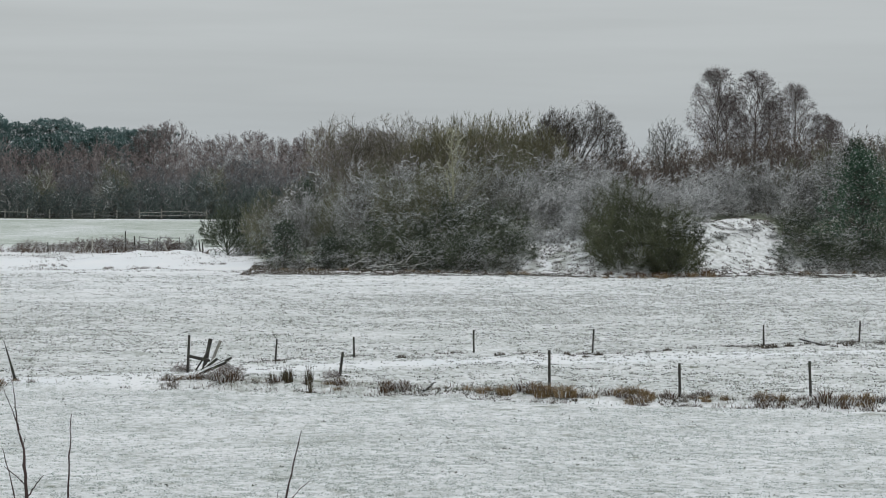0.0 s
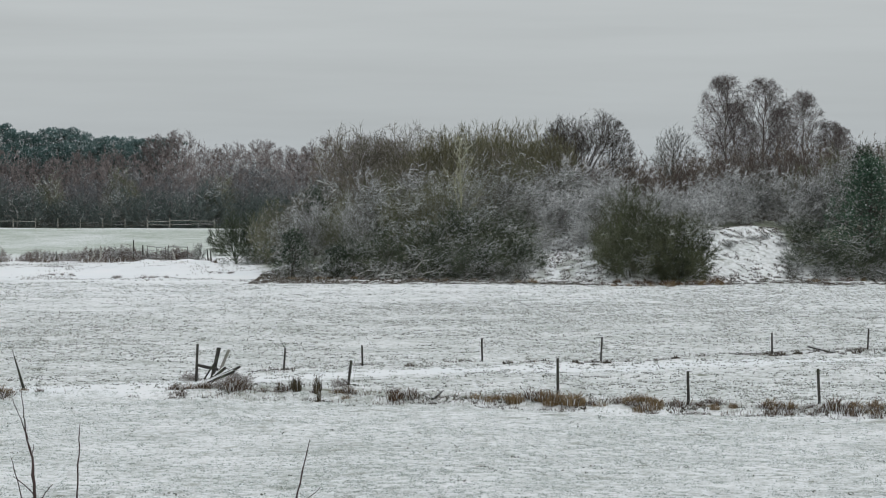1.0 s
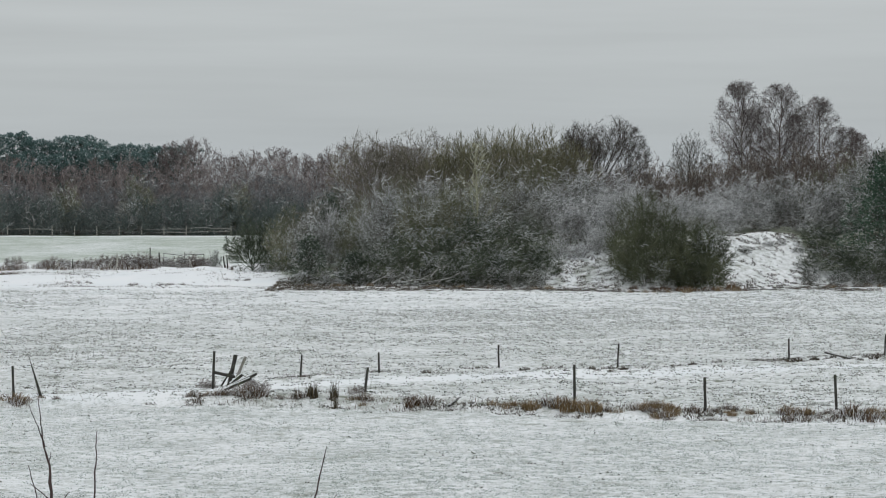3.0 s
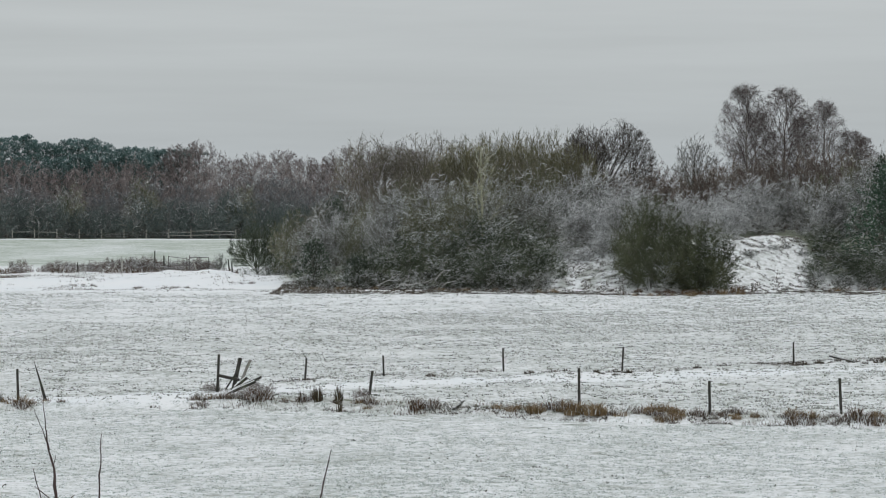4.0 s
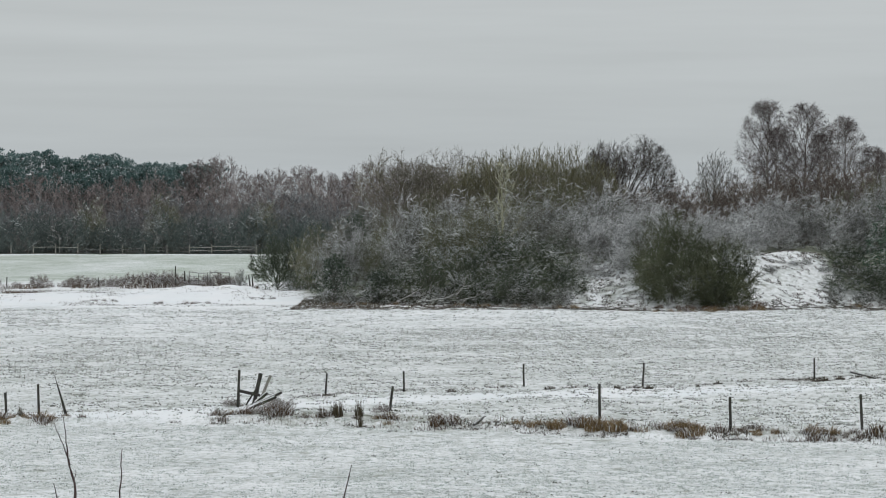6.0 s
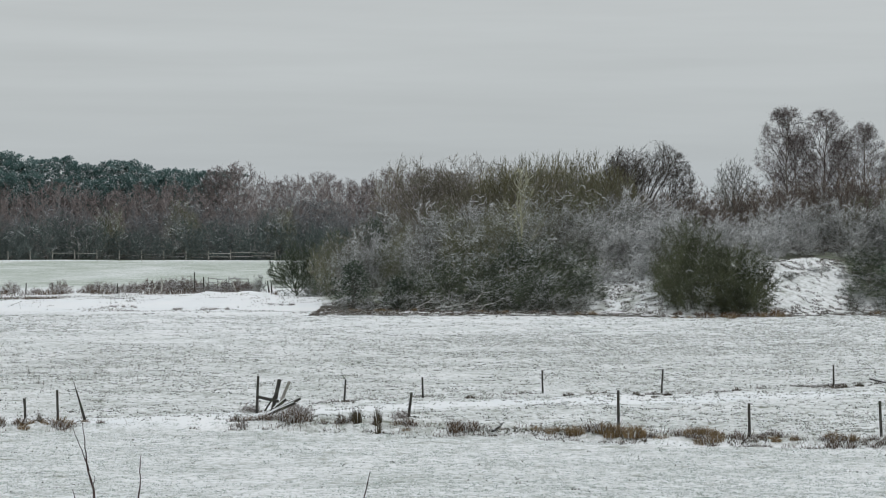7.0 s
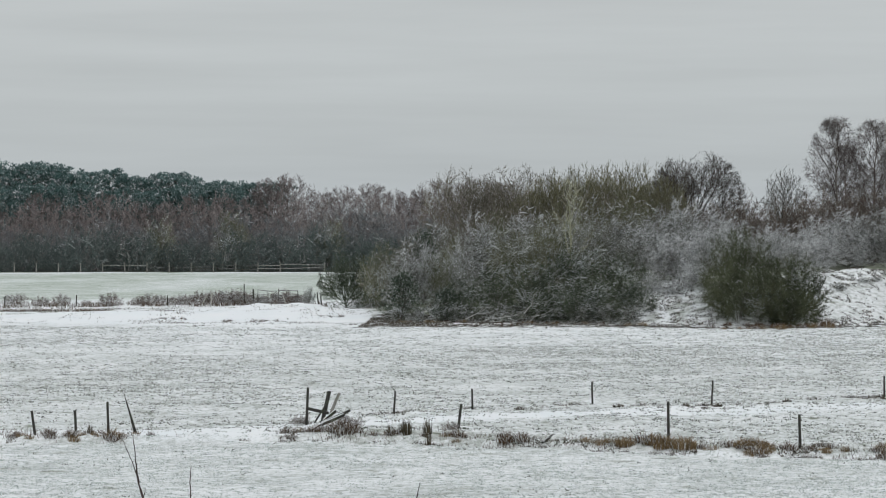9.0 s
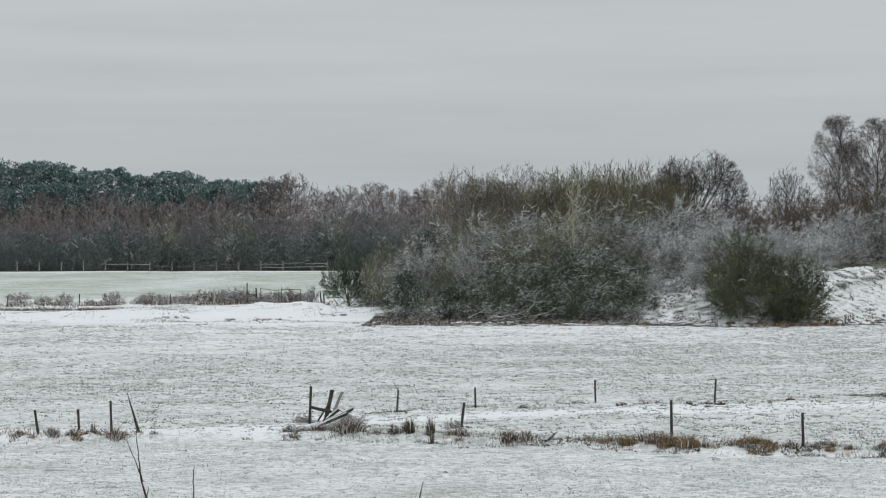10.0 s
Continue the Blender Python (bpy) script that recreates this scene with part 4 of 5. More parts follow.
def beam(a, b, width, depth, taper=1.0, rough=0.004, seed=0):
    """A worn bar of timber from a to b, with eased edges."""
    rng = random.Random(seed)
    a, b = Vector(a), Vector(b)
    d = (b - a).normalized()
    side = d.cross(Vector((0, 1, 0)) if abs(d.y) < 0.9 else Vector((1, 0, 0))).normalized()
    other = d.cross(side)
    bm = bmesh.new()
    rings = []
    for k in range(5):
        t = k / 4
        s = 1 + (taper - 1) * t
        ring = []
        for i in range(8):
            w = 2 * math.pi * (i + 0.5) / 8
            cx, cy = math.cos(w), math.sin(w)
            m = 1 / max(abs(cx), abs(cy)) * 0.94
            p = a.lerp(b, t) + side * (cx * m * width / 2 * s) + other * (cy * m * depth / 2 * s)
            ring.append(bm.verts.new(p + jitter(rng, rough)))
        rings.append(ring)
    for r, q in zip(rings, rings[1:]):
        for i in range(8):
            bm.faces.new((r[i], r[(i + 1) % 8], q[(i + 1) % 8], q[i]))
    bm.faces.new(rings[0][::-1])
    bm.faces.new(rings[-1])
    bmesh.ops.recalc_face_normals(bm, faces=bm.faces)
    me = bpy.data.meshes.new("beam")
    bm.to_mesh(me)
    bm.free()
    return me


def lone(name, me, material, label, category, group, at=None):
    me.materials.append(material)
    ob = tagged(new(name, me), label, category, group)
    if at is not None:
        ob.matrix_basis = pose(*at)
    return ob


def fence_post(x, y, lean, height, label, group, width=0.10, seed=0, material=None):
    me = beam((0, 0, -0.2), (lean, 0, height), width, width, 0.92, 0.004, seed)
    return lone("fence_post", me, material or POST_WOOD, label, "fence post", group, (x, y, gz(x, y)))


NEAR = "posts along the near bank"
BACK = "posts along the track"
for k, (x, y, lean, height) in enumerate(((5.48, 108.4, -0.01, 1.57), (10.27, 105.9, -0.03, 1.28), (15.16, 105.6, -0.07, 1.32), (20.2, 104.2, -0.03, 1.3),
                                          (-16.58, 111.9, -0.04, 1.28), (-17.77, 111.3, -0.06, 1.07))):
    fence_post(x, y, lean, height, "upright weathered grey fence post in dead grass", NEAR, 0.11, k)
fence_post(-2.74, 113.75, 0.16, 1.0, "short leaning fence post beside dead grass", NEAR, 0.11, 11)
lone("fence_post", beam((0, 0, -0.2), (-0.52, 0, 1.6), 0.15, 0.14, 0.12, 0.006, 12), POST_WOOD, "dark leaning fence post split to a thin tip", "fence post", NEAR,
     (-15.42, 111.7, gz(-15.42, 111.7)))
fence_post(-19.34, 111.0, -0.15, 0.96, "short leaning fence post in the snow", NEAR, 0.11, 13)
for k, (x, y, lean, height) in enumerate(((-5.74, 123.0, 0.07, 0.99), (-2.34, 125.3, -0.03, 0.93), (3.07, 129.3, -0.03, 1.04), (8.51, 129.6, 0.07, 1.14),
                                          (17.11, 135.2, -0.01, 1.0), (22.08, 137.6, 0.05, 1.02))):
    fence_post(x, y, lean, height, "thin grey fence post by the snow-filled track", BACK, 0.09, 20 + k)

# broken stile
stile = thing("broken_stile", "broken wooden stile of weathered grey posts and one rail", "stile")
stile.matrix_basis = pose(-9.0, 116.2, gz(-9, 116.2))
for k, (name, a, b, w, d) in enumerate((("post", (-0.03, 0, -0.2), (0.04, 0, 1.55), 0.11, 0.11), ("post", (0.56, 0, -0.2), (0.92, 0, 1.4), 0.17, 0.12),
                                        ("plank", (0.80, -0.12, 0.05), (1.34, -0.12, 1.33), 0.12, 0.05), ("rail", (-0.03, -0.09, 0.70), (0.90, -0.10, 0.50), 0.13, 0.05),
                                        ("brace", (0.32, -0.14, 0.10), (0.86, -0.14, 0.96), 0.06, 0.05))):
    me = beam(a, b, w, d, 1.0, 0.005, 40 + k)
    me.materials.append(RAIL_WOOD if name == "plank" else POST_WOOD)
    part(name, me, stile)
for k, (a, b) in enumerate((((-8.35, 115.1, 0.10), (-7.15, 115.2, 0.66)), ((-8.45, 114.9, 0.02), (-7.35, 114.9, 0.50)), ((-8.25, 115.3, 0.2), (-7.75, 115.35, 0.62)))):
    plank = thing("loose_plank", "loose grey plank topped with snow beside the stile", "plank", "loose planks")
    plank.matrix_basis = pose(-8, 115.8, gz(-8, 115.8))
    a, b = Vector(a) - Vector((-8, 115.8, 0)), Vector(b) - Vector((-8, 115.8, 0))
    me = beam(a, b, 0.11, 0.10, 1, 0.004, 50 + k)
    me.materials.append(PLANK_WOOD)
    part("board", me, plank)
    me = beam(a.lerp(b, 0.03) + Vector((-0.03, 0, 0.066)), a.lerp(b, 0.96) + Vector((-0.03, 0, 0.066)), 0.03, 0.09, 0.9, 0.008, 55 + k)
    me.materials.append(SNOW_CAP)
    part("snow_cap", me, plank, "strip of snow")
lone("fallen_log", beam((-0.20, -0.25, -0.03), (0.20, 0.25, 0.25), 0.12, 0.12, 0.6, 0.012, 60), POST_WOOD, "short dark log with snow on top", "log", "", (0.85, 108.6, gz(0.85, 108.6)))
lone("fallen_rail", beam((-0.55, 0.6, 0.28), (0.5, -0.5, 0.06), 0.10, 0.10, 0.9, 0.006, 61), POST_WOOD, "fallen fence rail lying on the snow", "rail", "", (19.5, 135.4, gz(19.5, 135.4)))

# post and rail fence before the far wood
FAR_Y = 433.0
far_fence = thing("rail_fence", "grey post-and-rail fence with snow on its rails", "fence")
far_fence.matrix_basis = pose(-30.8, FAR_Y, gz(-30.8, FAR_Y))
post_mesh = beam((0, 0, -0.2), (0, 0, 1.5), 0.15, 0.15, 0.95, 0.006, 70)
post_mesh.materials.append(RAIL_WOOD)
rail_mesh = beam((0, -0.10, 0), (3.42, -0.10, 0), 0.08, 0.05, 1.0, 0.004, 71)
rail_mesh.materials.append(RAIL_WOOD)
dull_rail = rail_mesh.copy()
dull_rail.materials.clear()
dull_rail.materials.append(POST_WOOD)
RAILS = {1: (1.2, 0.75), 2: (1.22, 0.6), 3: (1.1, 0.6), 4: (1.0, 0.5), 5: (1.0, 0.55), 6: (0.95, 0.7, 0.4), 7: (0.72,), 8: (0.72,), 9: (1.1,), 10: (1.1,)}
for k in range(22):
    if k != 1:
        part("post", post_mesh, far_fence).location = (-3.42 * k, 0, 0.06 * math.sin(k))
    for z in RAILS.get(k, ()):
        rail = part("rail", rail_mesh if k < 4 or k in (9, 10) else dull_rail, far_fence)
        rail.location = (-3.42 * k, 0, z + 0.05 * math.sin(3.1 * k))
        rail.rotation_euler = (0, radians(1.2 * math.sin(k * 2.3)), 0)

# field gate and stakes in the old hedge
gate = thing("field_gate", "old sagging metal field gate among brambles", "gate")
gate.matrix_basis = pose(-25.8, 272, gz(-25.8, 272))
for k, (name, a, b, w) in enumerate((("bar", (0, 0, 1.55), (1.75, 0, 1.32), 0.07), ("bar", (0, 0, 1.15), (1.75, 0, 0.98), 0.05), ("bar", (0, 0, 0.75), (1.75, 0, 0.66), 0.05),
                                     ("bar", (0, 0, 0.40), (1.75, 0, 0.35), 0.05), ("upright", (0, 0, 0.35), (0, 0, 1.6), 0.07), ("upright", (1.75, 0, 0.3), (1.75, 0, 1.45), 0.06),
                                     ("upright", (0.9, 0, 0.35), (0.9, 0, 1.45), 0.05), ("bar", (2.0, 0.1, 1.48), (3.85, 0.1, 1.44), 0.08), ("bar", (2.0, 0.1, 1.0), (3.85, 0.1, 0.95), 0.05),
                                     ("upright", (2.0, 0.1, 0.0), (2.0, 0.1, 1.65), 0.08), ("upright", (3.85, 0.1, 0.0), (3.85, 0.1, 1.5), 0.07))):
    me = beam(a, b, w, w, 1.0, 0.002, 80 + k)
    me.materials.append(GATE_METAL)
    part(name, me, gate)
STAKES = "stakes in the old hedge"
for k, (x, lean, height, width, pale_one) in enumerate(((-30.26, 0.04, 1.25, 0.17, True), (-31.3, 0.64, 1.1, 0.11, True), (-36.4, 0.85, 1.1, 0.12, True), (-34.6, -0.03, 1.0, 0.11, False),
                                                        (-27.17, 0.0, 2.05, 0.12, False), (-26.24, -0.06, 1.6, 0.14, False), (-22.9, -0.5, 1.1, 0.13, True),
                                                        (-19.94, -0.17, 1.35, 0.12, False), (-19.7, -0.06, 1.2, 0.12, False), (-43.5, 0.05, 1.1, 0.11, False), (-50.5, 0.1, 1.0, 0.11, False))):
    fence_post(x, 271.5 if pale_one else 272.5, lean, height, "pale weathered stake in the old hedge" if pale_one else "dark stake in the old hedge", STAKES, width, 100 + k,
               PALE_WOOD if pale_one else POST_WOOD)

# ---------------------------------------------------------------- saplings near the camera


def sapling(x, y, runs, label):
    """A young tree whose bare tip reaches into view. runs: lists of (dx, z, radius) for the stem and its shoots."""
    top = thing("sapling", label, "sapling", "saplings near the camera")
    top.matrix_basis = pose(x, y, gz(x, y))
    rng = random.Random(int(x * 100))
    for k, run in enumerate(runs):
        w = Wood()
        pts = [Vector((dx, rng.uniform(-0.04, 0.04), z)) for dx, z, r in run]
        fine_pts, radii = [], []
        for i in range(len(pts) - 1):
            for j in range(4):
                t = j / 4
                fine_pts.append(pts[i].lerp(pts[i + 1], t) + jitter(rng, 0.006))
                radii.append((run[i][2] * (1 - t) + run[i + 1][2] * t) * (1.25 if j == 2 else 1.0))
        fine_pts.append(pts[-1])
        radii.append(run[-1][2])
        w.tube(fine_pts, radii, 5)
        for i in range(2, len(fine_pts) - 1, 2):
            w.spike(fine_pts[i], fine_pts[i] + (fine_pts[i + 1] - fine_pts[i]).normalized() * 0.03 + jitter(rng, 0.012), 0.006)
        part("stem" if k == 0 else "shoot", w.mesh("stem", SAPLING_BARK), top)
    return top


sapling(-5.9, 45, [[(0.1, -0.1, 0.05), (-0.04, 2.0, 0.042), (-0.12, 3.1, 0.034), (-0.17, 3.63, 0.028), (-0.21, 4.18, 0.020), (-0.28, 4.47, 0.014), (-0.33, 4.85, 0.009), (-0.38, 5.24, 0.005)],
                   [(-0.28, 4.47, 0.010), (-0.38, 4.81, 0.007), (-0.52, 5.14, 0.004)],
                   [(-0.13, 3.42, 0.013), (0.0, 3.62, 0.009), (0.12, 3.76, 0.006)],
                   [(-0.16, 3.58, 0.013), (-0.33, 3.74, 0.009), (-0.51, 3.90, 0.006)],
                   [(-0.29, 3.2, 0.012), (-0.44, 3.80, 0.009), (-0.54, 4.18, 0.006)],
                   [(-0.21, 4.18, 0.008), (-0.18, 4.4, 0.004)]], "bare dark-stemmed sapling with forking shoots")
sapling(-5.44, 45.3, [[(0.1, -0.1, 0.03), (0.03, 2.0, 0.025), (0.0, 3.2, 0.017), (0.02, 3.73, 0.014), (0.04, 4.36, 0.010), (0.06, 4.70, 0.006)]], "single bare whip of a sapling")
sapling(-1.95, 45, [[(-0.1, -0.1, 0.035), (-0.06, 2.0, 0.028), (0.0, 3.2, 0.018), (0.11, 3.74, 0.013), (0.18, 4.05, 0.010), (0.27, 4.44, 0.005)],
                    [(0.06, 3.3, 0.009), (0.24, 3.48, 0.007), (0.44, 3.67, 0.004)],
                    [(-0.12, 3.2, 0.008), (-0.10, 3.47, 0.004)]], "slender bare sapling with one side shoot")

# ---------------------------------------------------------------- grass


def blades(xs, ys, zs, heights, width, lean, rng, short=False):
    """One mesh of grass blades, bent in the middle unless they are short."""
    n = len(xs)
    az = rng.uniform(0, 2 * np.pi, n)
    wx, wy = np.cos(az) * width / 2, np.sin(az) * width / 2
    bend = rng.normal(0, lean, (n, 2)) * heights[:, None]
    base = np.stack([xs, ys, zs], -1)
    side = np.stack([wx, wy, np.zeros(n)], -1)
    mid = base + np.stack([bend[:, 0] * 0.35, bend[:, 1] * 0.35, heights * 0.6], -1)
    tip = base + np.stack([bend[:, 0], bend[:, 1], heights * rng.uniform(0.75, 1.0, n)], -1)
    if short:
        k = np.arange(n) * 3
        return np.stack([base - side, base + side, tip], 1).reshape(-1, 3).tolist(), np.stack([k, k + 1, k + 2], -1).tolist()
    v = np.stack([base - side, base + side, mid + side * 0.7, mid - side * 0.7, tip], 1).reshape(-1, 3)
    k = np.arange(n) * 5
    quads = np.stack([k, k + 1, k + 2, k + 3], -1).tolist()
    tris = np.stack([k + 3, k + 2, k + 4], -1).tolist()
    return v.tolist(), quads + tris


def tussock_mesh(seed, count, radius, height, width, droop, lean=0.35):
    """A clump of blades that stand up in the middle and fall outwards at the rim, uneven in height."""
    rng = np.random.default_rng(seed)
    a, q = rng.uniform(0, 2 * np.pi, count), radius * rng.random(count) ** 0.7
    lump = 0.75 + 0.25 * np.sin(3 * a + seed) * np.sin(5 * q / radius + seed)
    hs = height * rng.uniform(0.2, 1.0, count) ** 0.8 * (1 - 0.55 * (q / radius) ** 2) * lump
    x, y = np.cos(a) * q, np.sin(a) * q
    v, f = blades(x, y, np.full(count, -0.03), hs, width, lean, rng)
    v = np.array(v).reshape(count, 5, 3)
    fall = (q / radius) * hs * droop
    for k, share in ((2, 0.35), (3, 0.35), (4, 1.0)):
        v[:, k, 0] += np.cos(a) * fall * share
        v[:, k, 1] += np.sin(a) * fall * share
    me = bpy.data.meshes.new("blades")
    me.from_pydata(v.reshape(-1, 3).tolist(), [], f)
    return me


TUFTS = "tussocks along the banks"
tuft_kinds = []
for k, (count, radius, height, width, droop, mat, label) in enumerate(((200, 0.36, 0.80, 0.023, 0.5, DRY_GRASS, "tussock of dead tawny grass"), (160, 0.40, 0.72, 0.025, 0.5, DULL_GRASS, "tussock of dull brown grass with snow in it"),
                                                                (60, 0.13, 1.05, 0.02, 0.08, REED_GRASS, "tall clump of dead brown stalks"), (140, 0.5, 0.52, 0.022, 0.5, DRY_GRASS, "low spread tussock of dead grass"),
                                                                (60, 0.22, 0.26, 0.06, 0.5, HEATH_GRASS, "dark clod of earth and grass by the track"),
                                                                (180, 0.42, 0.85, 0.03, 0.5, FOX_GRASS, "tussock of foxy red-brown dead grass"))):
    me = tussock_mesh(200 + k, count, radius, height, width, droop, 0.1 if mat == REED_GRASS else 0.35)
    me.materials.append(mat)
    ob = tagged(new("grass_tussock", me), label, "grass", TUFTS)
    tuft_kinds.append(ob)
tr = random.Random(77)
tuft_places = []
# (from x, to x, count, kinds, size)
for x0, x1, count, kinds, size in ((-9.7, -8.2, 11, (1, 1, 3), 0.8), (-8.2, -7.4, 7, (1, 1, 3), 0.85), (-7.5, -6.7, 9, (1, 1, 1), 1.15), (-6.1, -5.9, 2, (1,), 0.6), (-5.4, -5.1, 3, (1, 2), 0.8),
                                   (-4.95, -4.6, 5, (2,), 0.95), (-3.95, -3.7, 4, (2,), 1.05), (-4.0, -2.3, 8, (1, 3), 0.7), (-0.9, 0.1, 8, (1, 5, 1), 0.8), (2.1, 3.6, 6, (3, 0), 0.55),
                                   (3.6, 3.9, 2, (0,), 0.85), (4.4, 6.2, 20, (0, 0, 1), 0.95), (6.4, 6.8, 2, (1,), 0.6), (6.9, 8.4, 9, (3, 1, 0), 0.65)):
    for i in range(count):
        x = tr.uniform(x0, x1)
        tuft_places.append((x, float(ditch_line(x)) + tr.gauss(-0.1, 0.35), tr.choice(kinds), size * tr.uniform(0.75, 1.25)))
for x0, x1, count, kinds, size in ((8.3, 9.9, 17, (0, 3, 1, 1), 0.85), (9.6, 11.0, 7, (1,), 0.6), (10.9, 12.1, 12, (3, 0, 1), 0.65), (12.6, 12.9, 2, (1,), 0.8), (12.9, 14.1, 15, (0, 1, 1), 0.85),
                                   (14.0, 14.8, 5, (1,), 0.6), (14.8, 15.4, 7, (0, 1), 1.1), (15.4, 17.2, 18, (0, 1, 1, 3), 0.95), (17.2, 20.0, 14, (0, 1, 3), 0.8),
                                   (-18.9, -18.3, 8, (1,), 0.75), (-18.0, -17.4, 7, (1, 0), 0.85), (-17.2, -17.05, 1, (2,), 0.8), (-17.0, -16.7, 3, (0, 3), 0.7), (-16.5, -15.95, 6, (1, 0), 0.9),
                                   (-15.7, -15.2, 2, (3,), 0.6), (-14.85, -14.65, 1, (1,), 0.5), (-20.6, -19.2, 7, (3, 1), 0.65), (-22.8, -20.6, 6, (3, 1), 0.7)):
    for i in range(round(count * 0.68)):
        x = tr.uniform(x0, x1)
        tuft_places.append((x, float(ditch_line(x)) + tr.gauss(-0.2, 0.5), tr.choice(kinds), size * tr.uniform(0.55, 1.1)))
# clods by the track
for x0, x1, count in ((7.3, 8.8, 6), (10.5, 13.0, 5), (16.9, 17.5, 4), (17.5, 23.5, 20), (3.2, 6.5, 4), (-1, 2, 2)):
    for i in range(count):
        x = tr.uniform(x0, x1)
        tuft_places.append((x, float(back_line(x)) + tr.gauss(-0.6, 0.5), 4, tr.uniform(0.6, 1.3)))
for x0, x1, count, lift, size in ((14.2, 25.0, 24, -1.0, 0.8), (-10.5, 9.5, 40, -0.6, 0.7), (30.5, 44, 24, -1.4, 0.8)):
    for i in range(count):
        x = tr.uniform(x0, x1)
        foot = float(np.interp(x, [-12, 9, 13.5, 14, 25, 30, 48], [232.5, 221.8, 221, 218.6, 219.6, 226.6, 225]))
        tuft_places.append((x, foot + lift + tr.gauss(0.6, 0.5), tr.choice((0, 1, 1, 3)), size * tr.uniform(0.6, 1.25)))
# low tufts before the snowy bank
for x0, x1, y, count in ((-22.6, -20.4, 232, 8), (-25.2, -24.2, 233, 4), (-9.8, -8.8, 230.5, 4), (-31, -28, 236, 5), (-18, -14, 238, 5)):
    for i in range(count):
        tuft_places.append((tr.uniform(x0, x1), y + tr.gauss(0, 0.4), 1, tr.uniform(0.35, 0.6)))
# red-brown grass round the foot of the rounded bushes
for i in range(34):
    x = tr.uniform(15.2, 24.3)
    tuft_places.append((x, 220.7 + 0.06 * abs(x - 19) + tr.gauss(0, 0.3), 5, tr.uniform(0.6, 1.0) * (1.5 if x > 22.2 else 0.9)))
used = set()
for x, y, kind, size in tuft_places:
    m = set_at(x, y, tr.uniform(0, 360), size, 1.0, 0.0)
    if kind not in used:
        used.add(kind)
        tuft_kinds[kind].matrix_basis = m
    else:
        copy_at(tuft_kinds[kind], m)


def turf(name, label, seed, count, x_of, y_of, height, width, material, keep=None, short=False):
    rng = np.random.default_rng(seed)
    ys = y_of(rng, count)
    xs = x_of(rng, ys)
    if keep is not None:
        ok = keep(xs, ys, rng)
        xs, ys = xs[ok], ys[ok]
    v, f = blades(xs, ys, ground_height(xs, ys) - 0.01, height * rng.uniform(0.4, 1.0, len(xs)), width, 0.5, rng, short)
    me = bpy.data.meshes.new("blades")
    me.from_pydata(v, [], f)
    me.materials.append(material)
    tagged(new(name, me), label, "grass", kind="stuff")


def fan(rng, ys):
    """Across the strip of land that comes into view."""
    return rng.uniform(-0.195, 0.175, len(ys)) * ys


def in_meadow(xs, ys, rng):
    n = wobble(xs, ys, 0.22, 5.0) + 0.35 * wobble(xs, ys, 5.0, 6.0)
    return (n > rng.uniform(-0.25, 0.75, len(xs))) & (ys < ditch_line(xs) - 0.1)


def in_pasture(xs, ys, rng):
    n = wobble(xs, ys, 0.34, 5.0) + 0.45 * wobble(xs, ys, 5.0, 6.0) + 0.5 * wobble(xs, ys * 0.5, 14.0, 9.0)
    return (n > rng.uniform(0.0, 0.8, len(xs))) & (np.abs(ys - track_line(xs)) > rng.uniform(-0.4, 2.0, len(xs))) & (ys > ditch_line(xs) + 0.8)


turf("meadow_grass", "short grass blades poking through the snow of the near field", 301, 680000, fan, lambda r, n: 72 + 44 * r.random(n) ** 1.15, 0.048, 0.062, TURF_GRASS, in_meadow, True)
turf("pasture_grass", "rough grass blades poking through the snow of the pasture", 302, 860000, fan, lambda r, n: 108 + 114 * r.random(n) ** 1.2, 0.07, 0.115, CLOD_GRASS, in_pasture, True)


def in_clumps(xs, ys, rng):
    n = wobble(xs, ys, 0.30, 11.0) + 0.6 * wobble(xs, ys, 1.5, 12.0) - 0.45 * (ys < ditch_line(xs))
    return (n > rng.uniform(0.45, 1.0, len(xs))) & (np.abs(ys - ditch_line(xs)) > 0.8)


turf("clump_grass", "dark scattered clumps of grass in the snow", 309, 420000, fan, lambda r, n: 72 + 150 * r.random(n), 0.085, 0.08, DARK_CLUMP, in_clumps, True)


def near_bank(xs, ys, rng):
    return rng.random(len(xs)) < np.exp(-((ys - ditch_line(xs)) / 1.3) ** 2) * (0.05 + 0.6 * (wobble(xs, ys, 0.9, 2.0) > 0.2)) * np.where(xs < 2, 0.3, 0.5) * np.where((xs > -15.2) & (xs < -9.8), 0.05, 1.0)


def near_track(xs, ys, rng):
    return rng.random(len(xs)) < np.exp(-((ys - back_line(xs)) / 1.2) ** 2) * (wobble(xs, ys, 0.9, 3.0) > np.where(xs > 15, 0.15, np.where(xs < -7, 2.0, 0.4)))


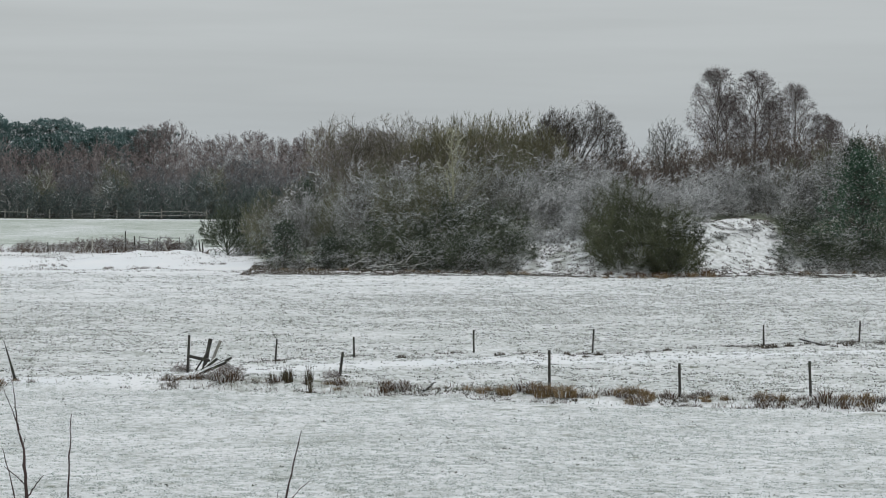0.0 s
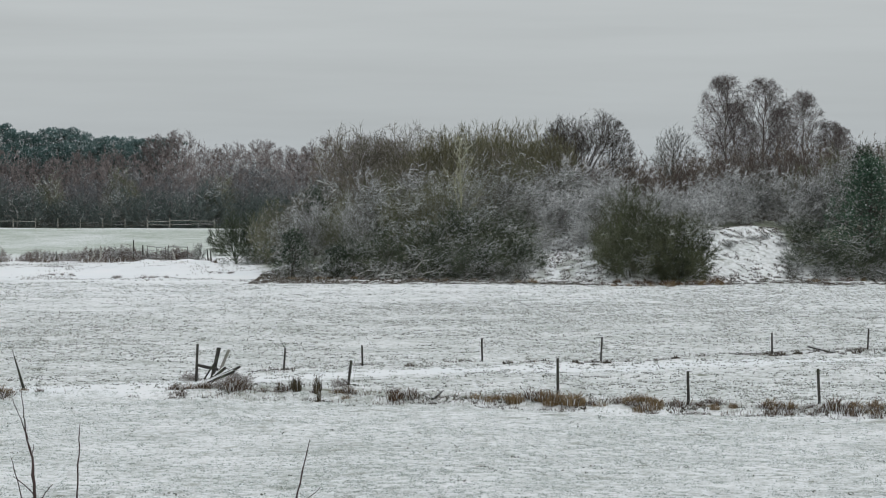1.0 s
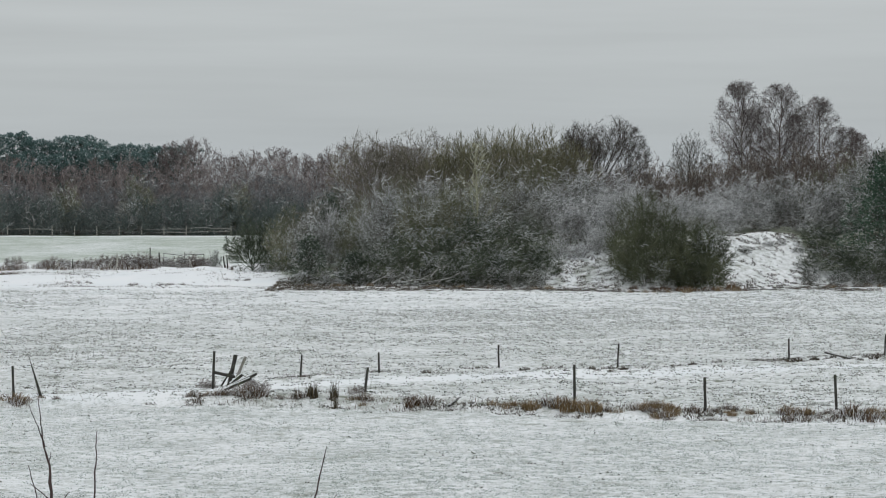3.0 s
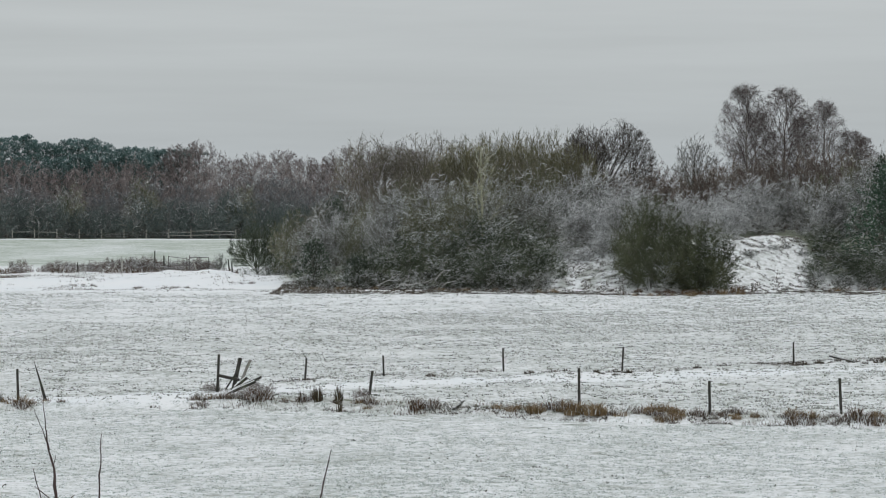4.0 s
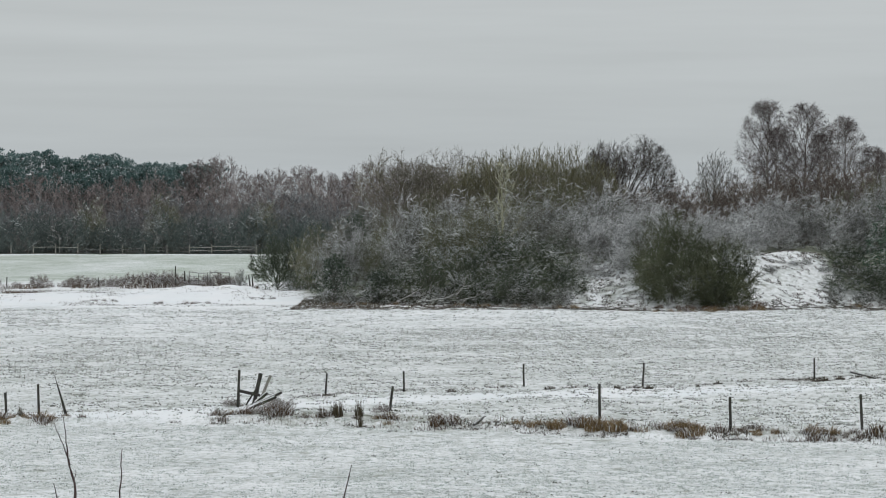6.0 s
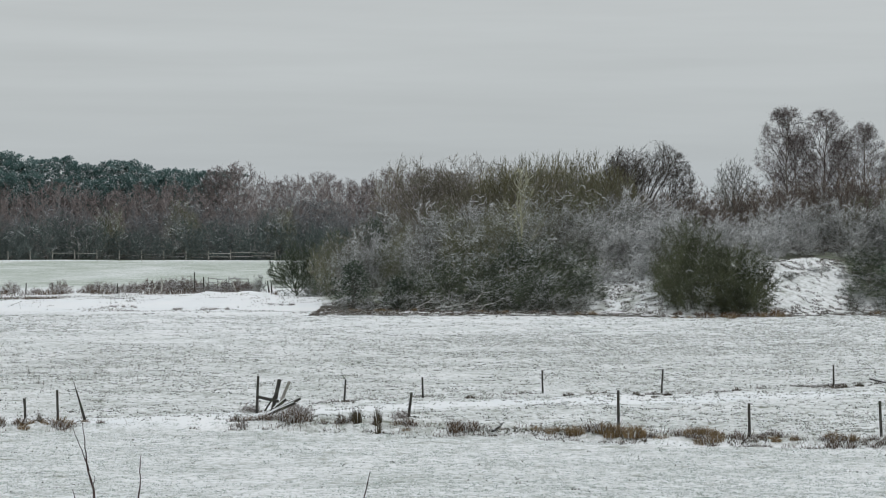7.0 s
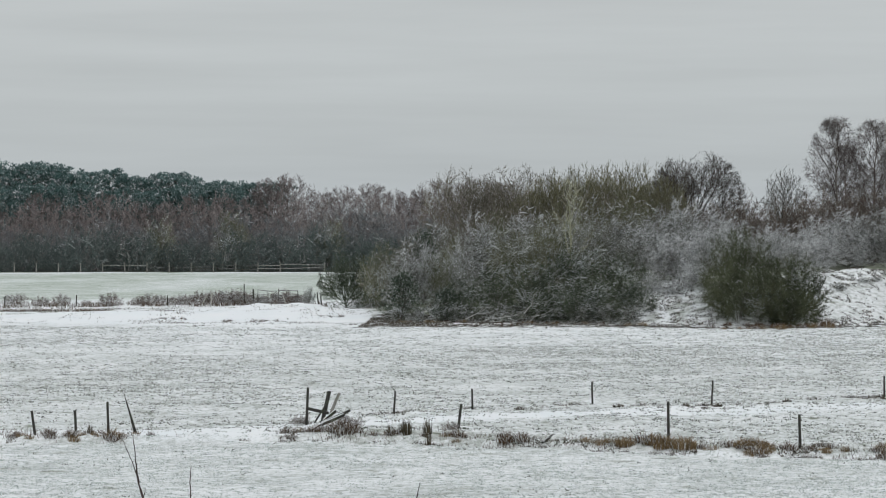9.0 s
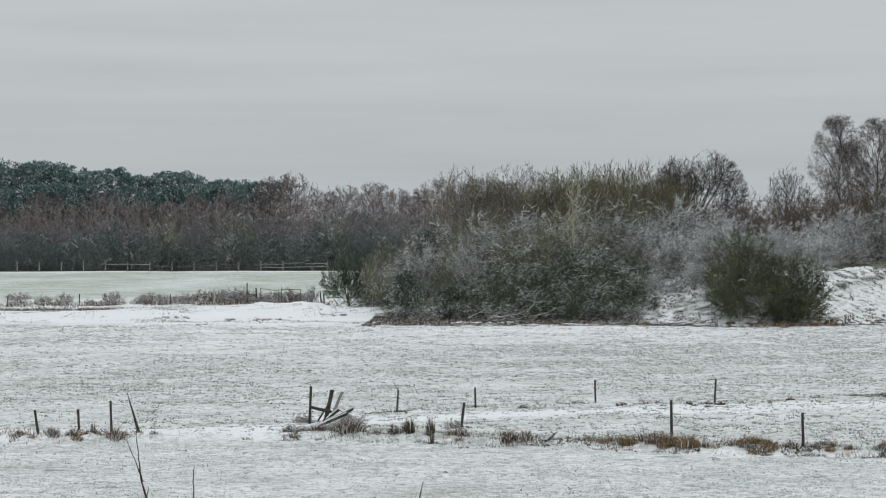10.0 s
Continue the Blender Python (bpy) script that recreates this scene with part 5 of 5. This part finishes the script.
turf("bank_grass", "dead grass strewn along the near bank", 303, 260000, fan, lambda r, n: r.uniform(98, 119, n), 0.26, 0.018, DULL_GRASS, near_bank)
turf("track_grass", "dead grass along the edge of the track", 304, 160000, fan, lambda r, n: r.uniform(118, 146, n), 0.15, 0.045, HEATH_GRASS, near_track, True)


def ditch_clods(xs, ys, rng):
    return rng.random(len(xs)) < np.exp(-((ys - ditch_line(xs) + 0.9) / 0.6) ** 2) * (wobble(xs, ys, 0.9, 9.0) + 0.12 * (xs > 8) - 0.5 * (xs < -9.8) > 0.2)


turf("ditch_grass", "dark matted grass showing through the snow of the ditch", 308, 160000, fan, lambda r, n: r.uniform(98, 119, n), 0.14, 0.05, HEATH_GRASS, ditch_clods, True)


def knoll_foot(xs, ys, rng):
    n = wobble(xs, ys, 0.4, 4.0) + 0.4 * wobble(xs, ys, 2.6, 2.0) + 0.3 * (xs < 15)
    return (n > rng.uniform(0.05, 0.55, len(xs))) & (xs > -13)


turf("knoll_grass", "dark tufts of dead grass on the snowy slope of the knoll", 305, 280000, fan, lambda r, n: r.uniform(218.5, 240, n), 0.14, 0.085, HEATH_GRASS, knoll_foot, True)


def on_snow_bank(xs, ys, rng):
    n = 0.6 * wobble(xs, ys, 0.8, 4.0) + 0.9 * wobble(xs, ys, 4.0, 2.0)
    return (n > rng.uniform(0.0, 0.9, len(xs))) & (xs < -9)


turf("snow_bank_grass", "scattered tufts of dead grass on the snowy bank", 307, 60000, fan, lambda r, n: r.uniform(222, 266, n), 0.16, 0.075, HEATH_GRASS, on_snow_bank, True)


def by_hedge(xs, ys, rng):
    n = wobble(xs, ys, 2.6, 1.0) + 0.5 * wobble(xs, ys, 0.8, 3.0)
    return (xs < -19) & (n > rng.uniform(0.0, 0.6, len(xs)))


turf("hedge_grass", "dead grass along the old hedge", 306, 26000, fan, lambda r, n: r.normal(271, 3, n), 0.6, 0.045, DULL_GRASS, by_hedge)


def on_strip(xs, ys, rng):
    return (xs < -38) & (wobble(xs, ys, 2.2, 6.0) > rng.uniform(-0.7, 0.4, len(xs)))


turf("strip_grass", "strip of bent tawny grass below the old hedge", 310, 16000, fan, lambda r, n: r.normal(258.5, 1.2, n), 0.3, 0.05, DULL_GRASS, on_strip)
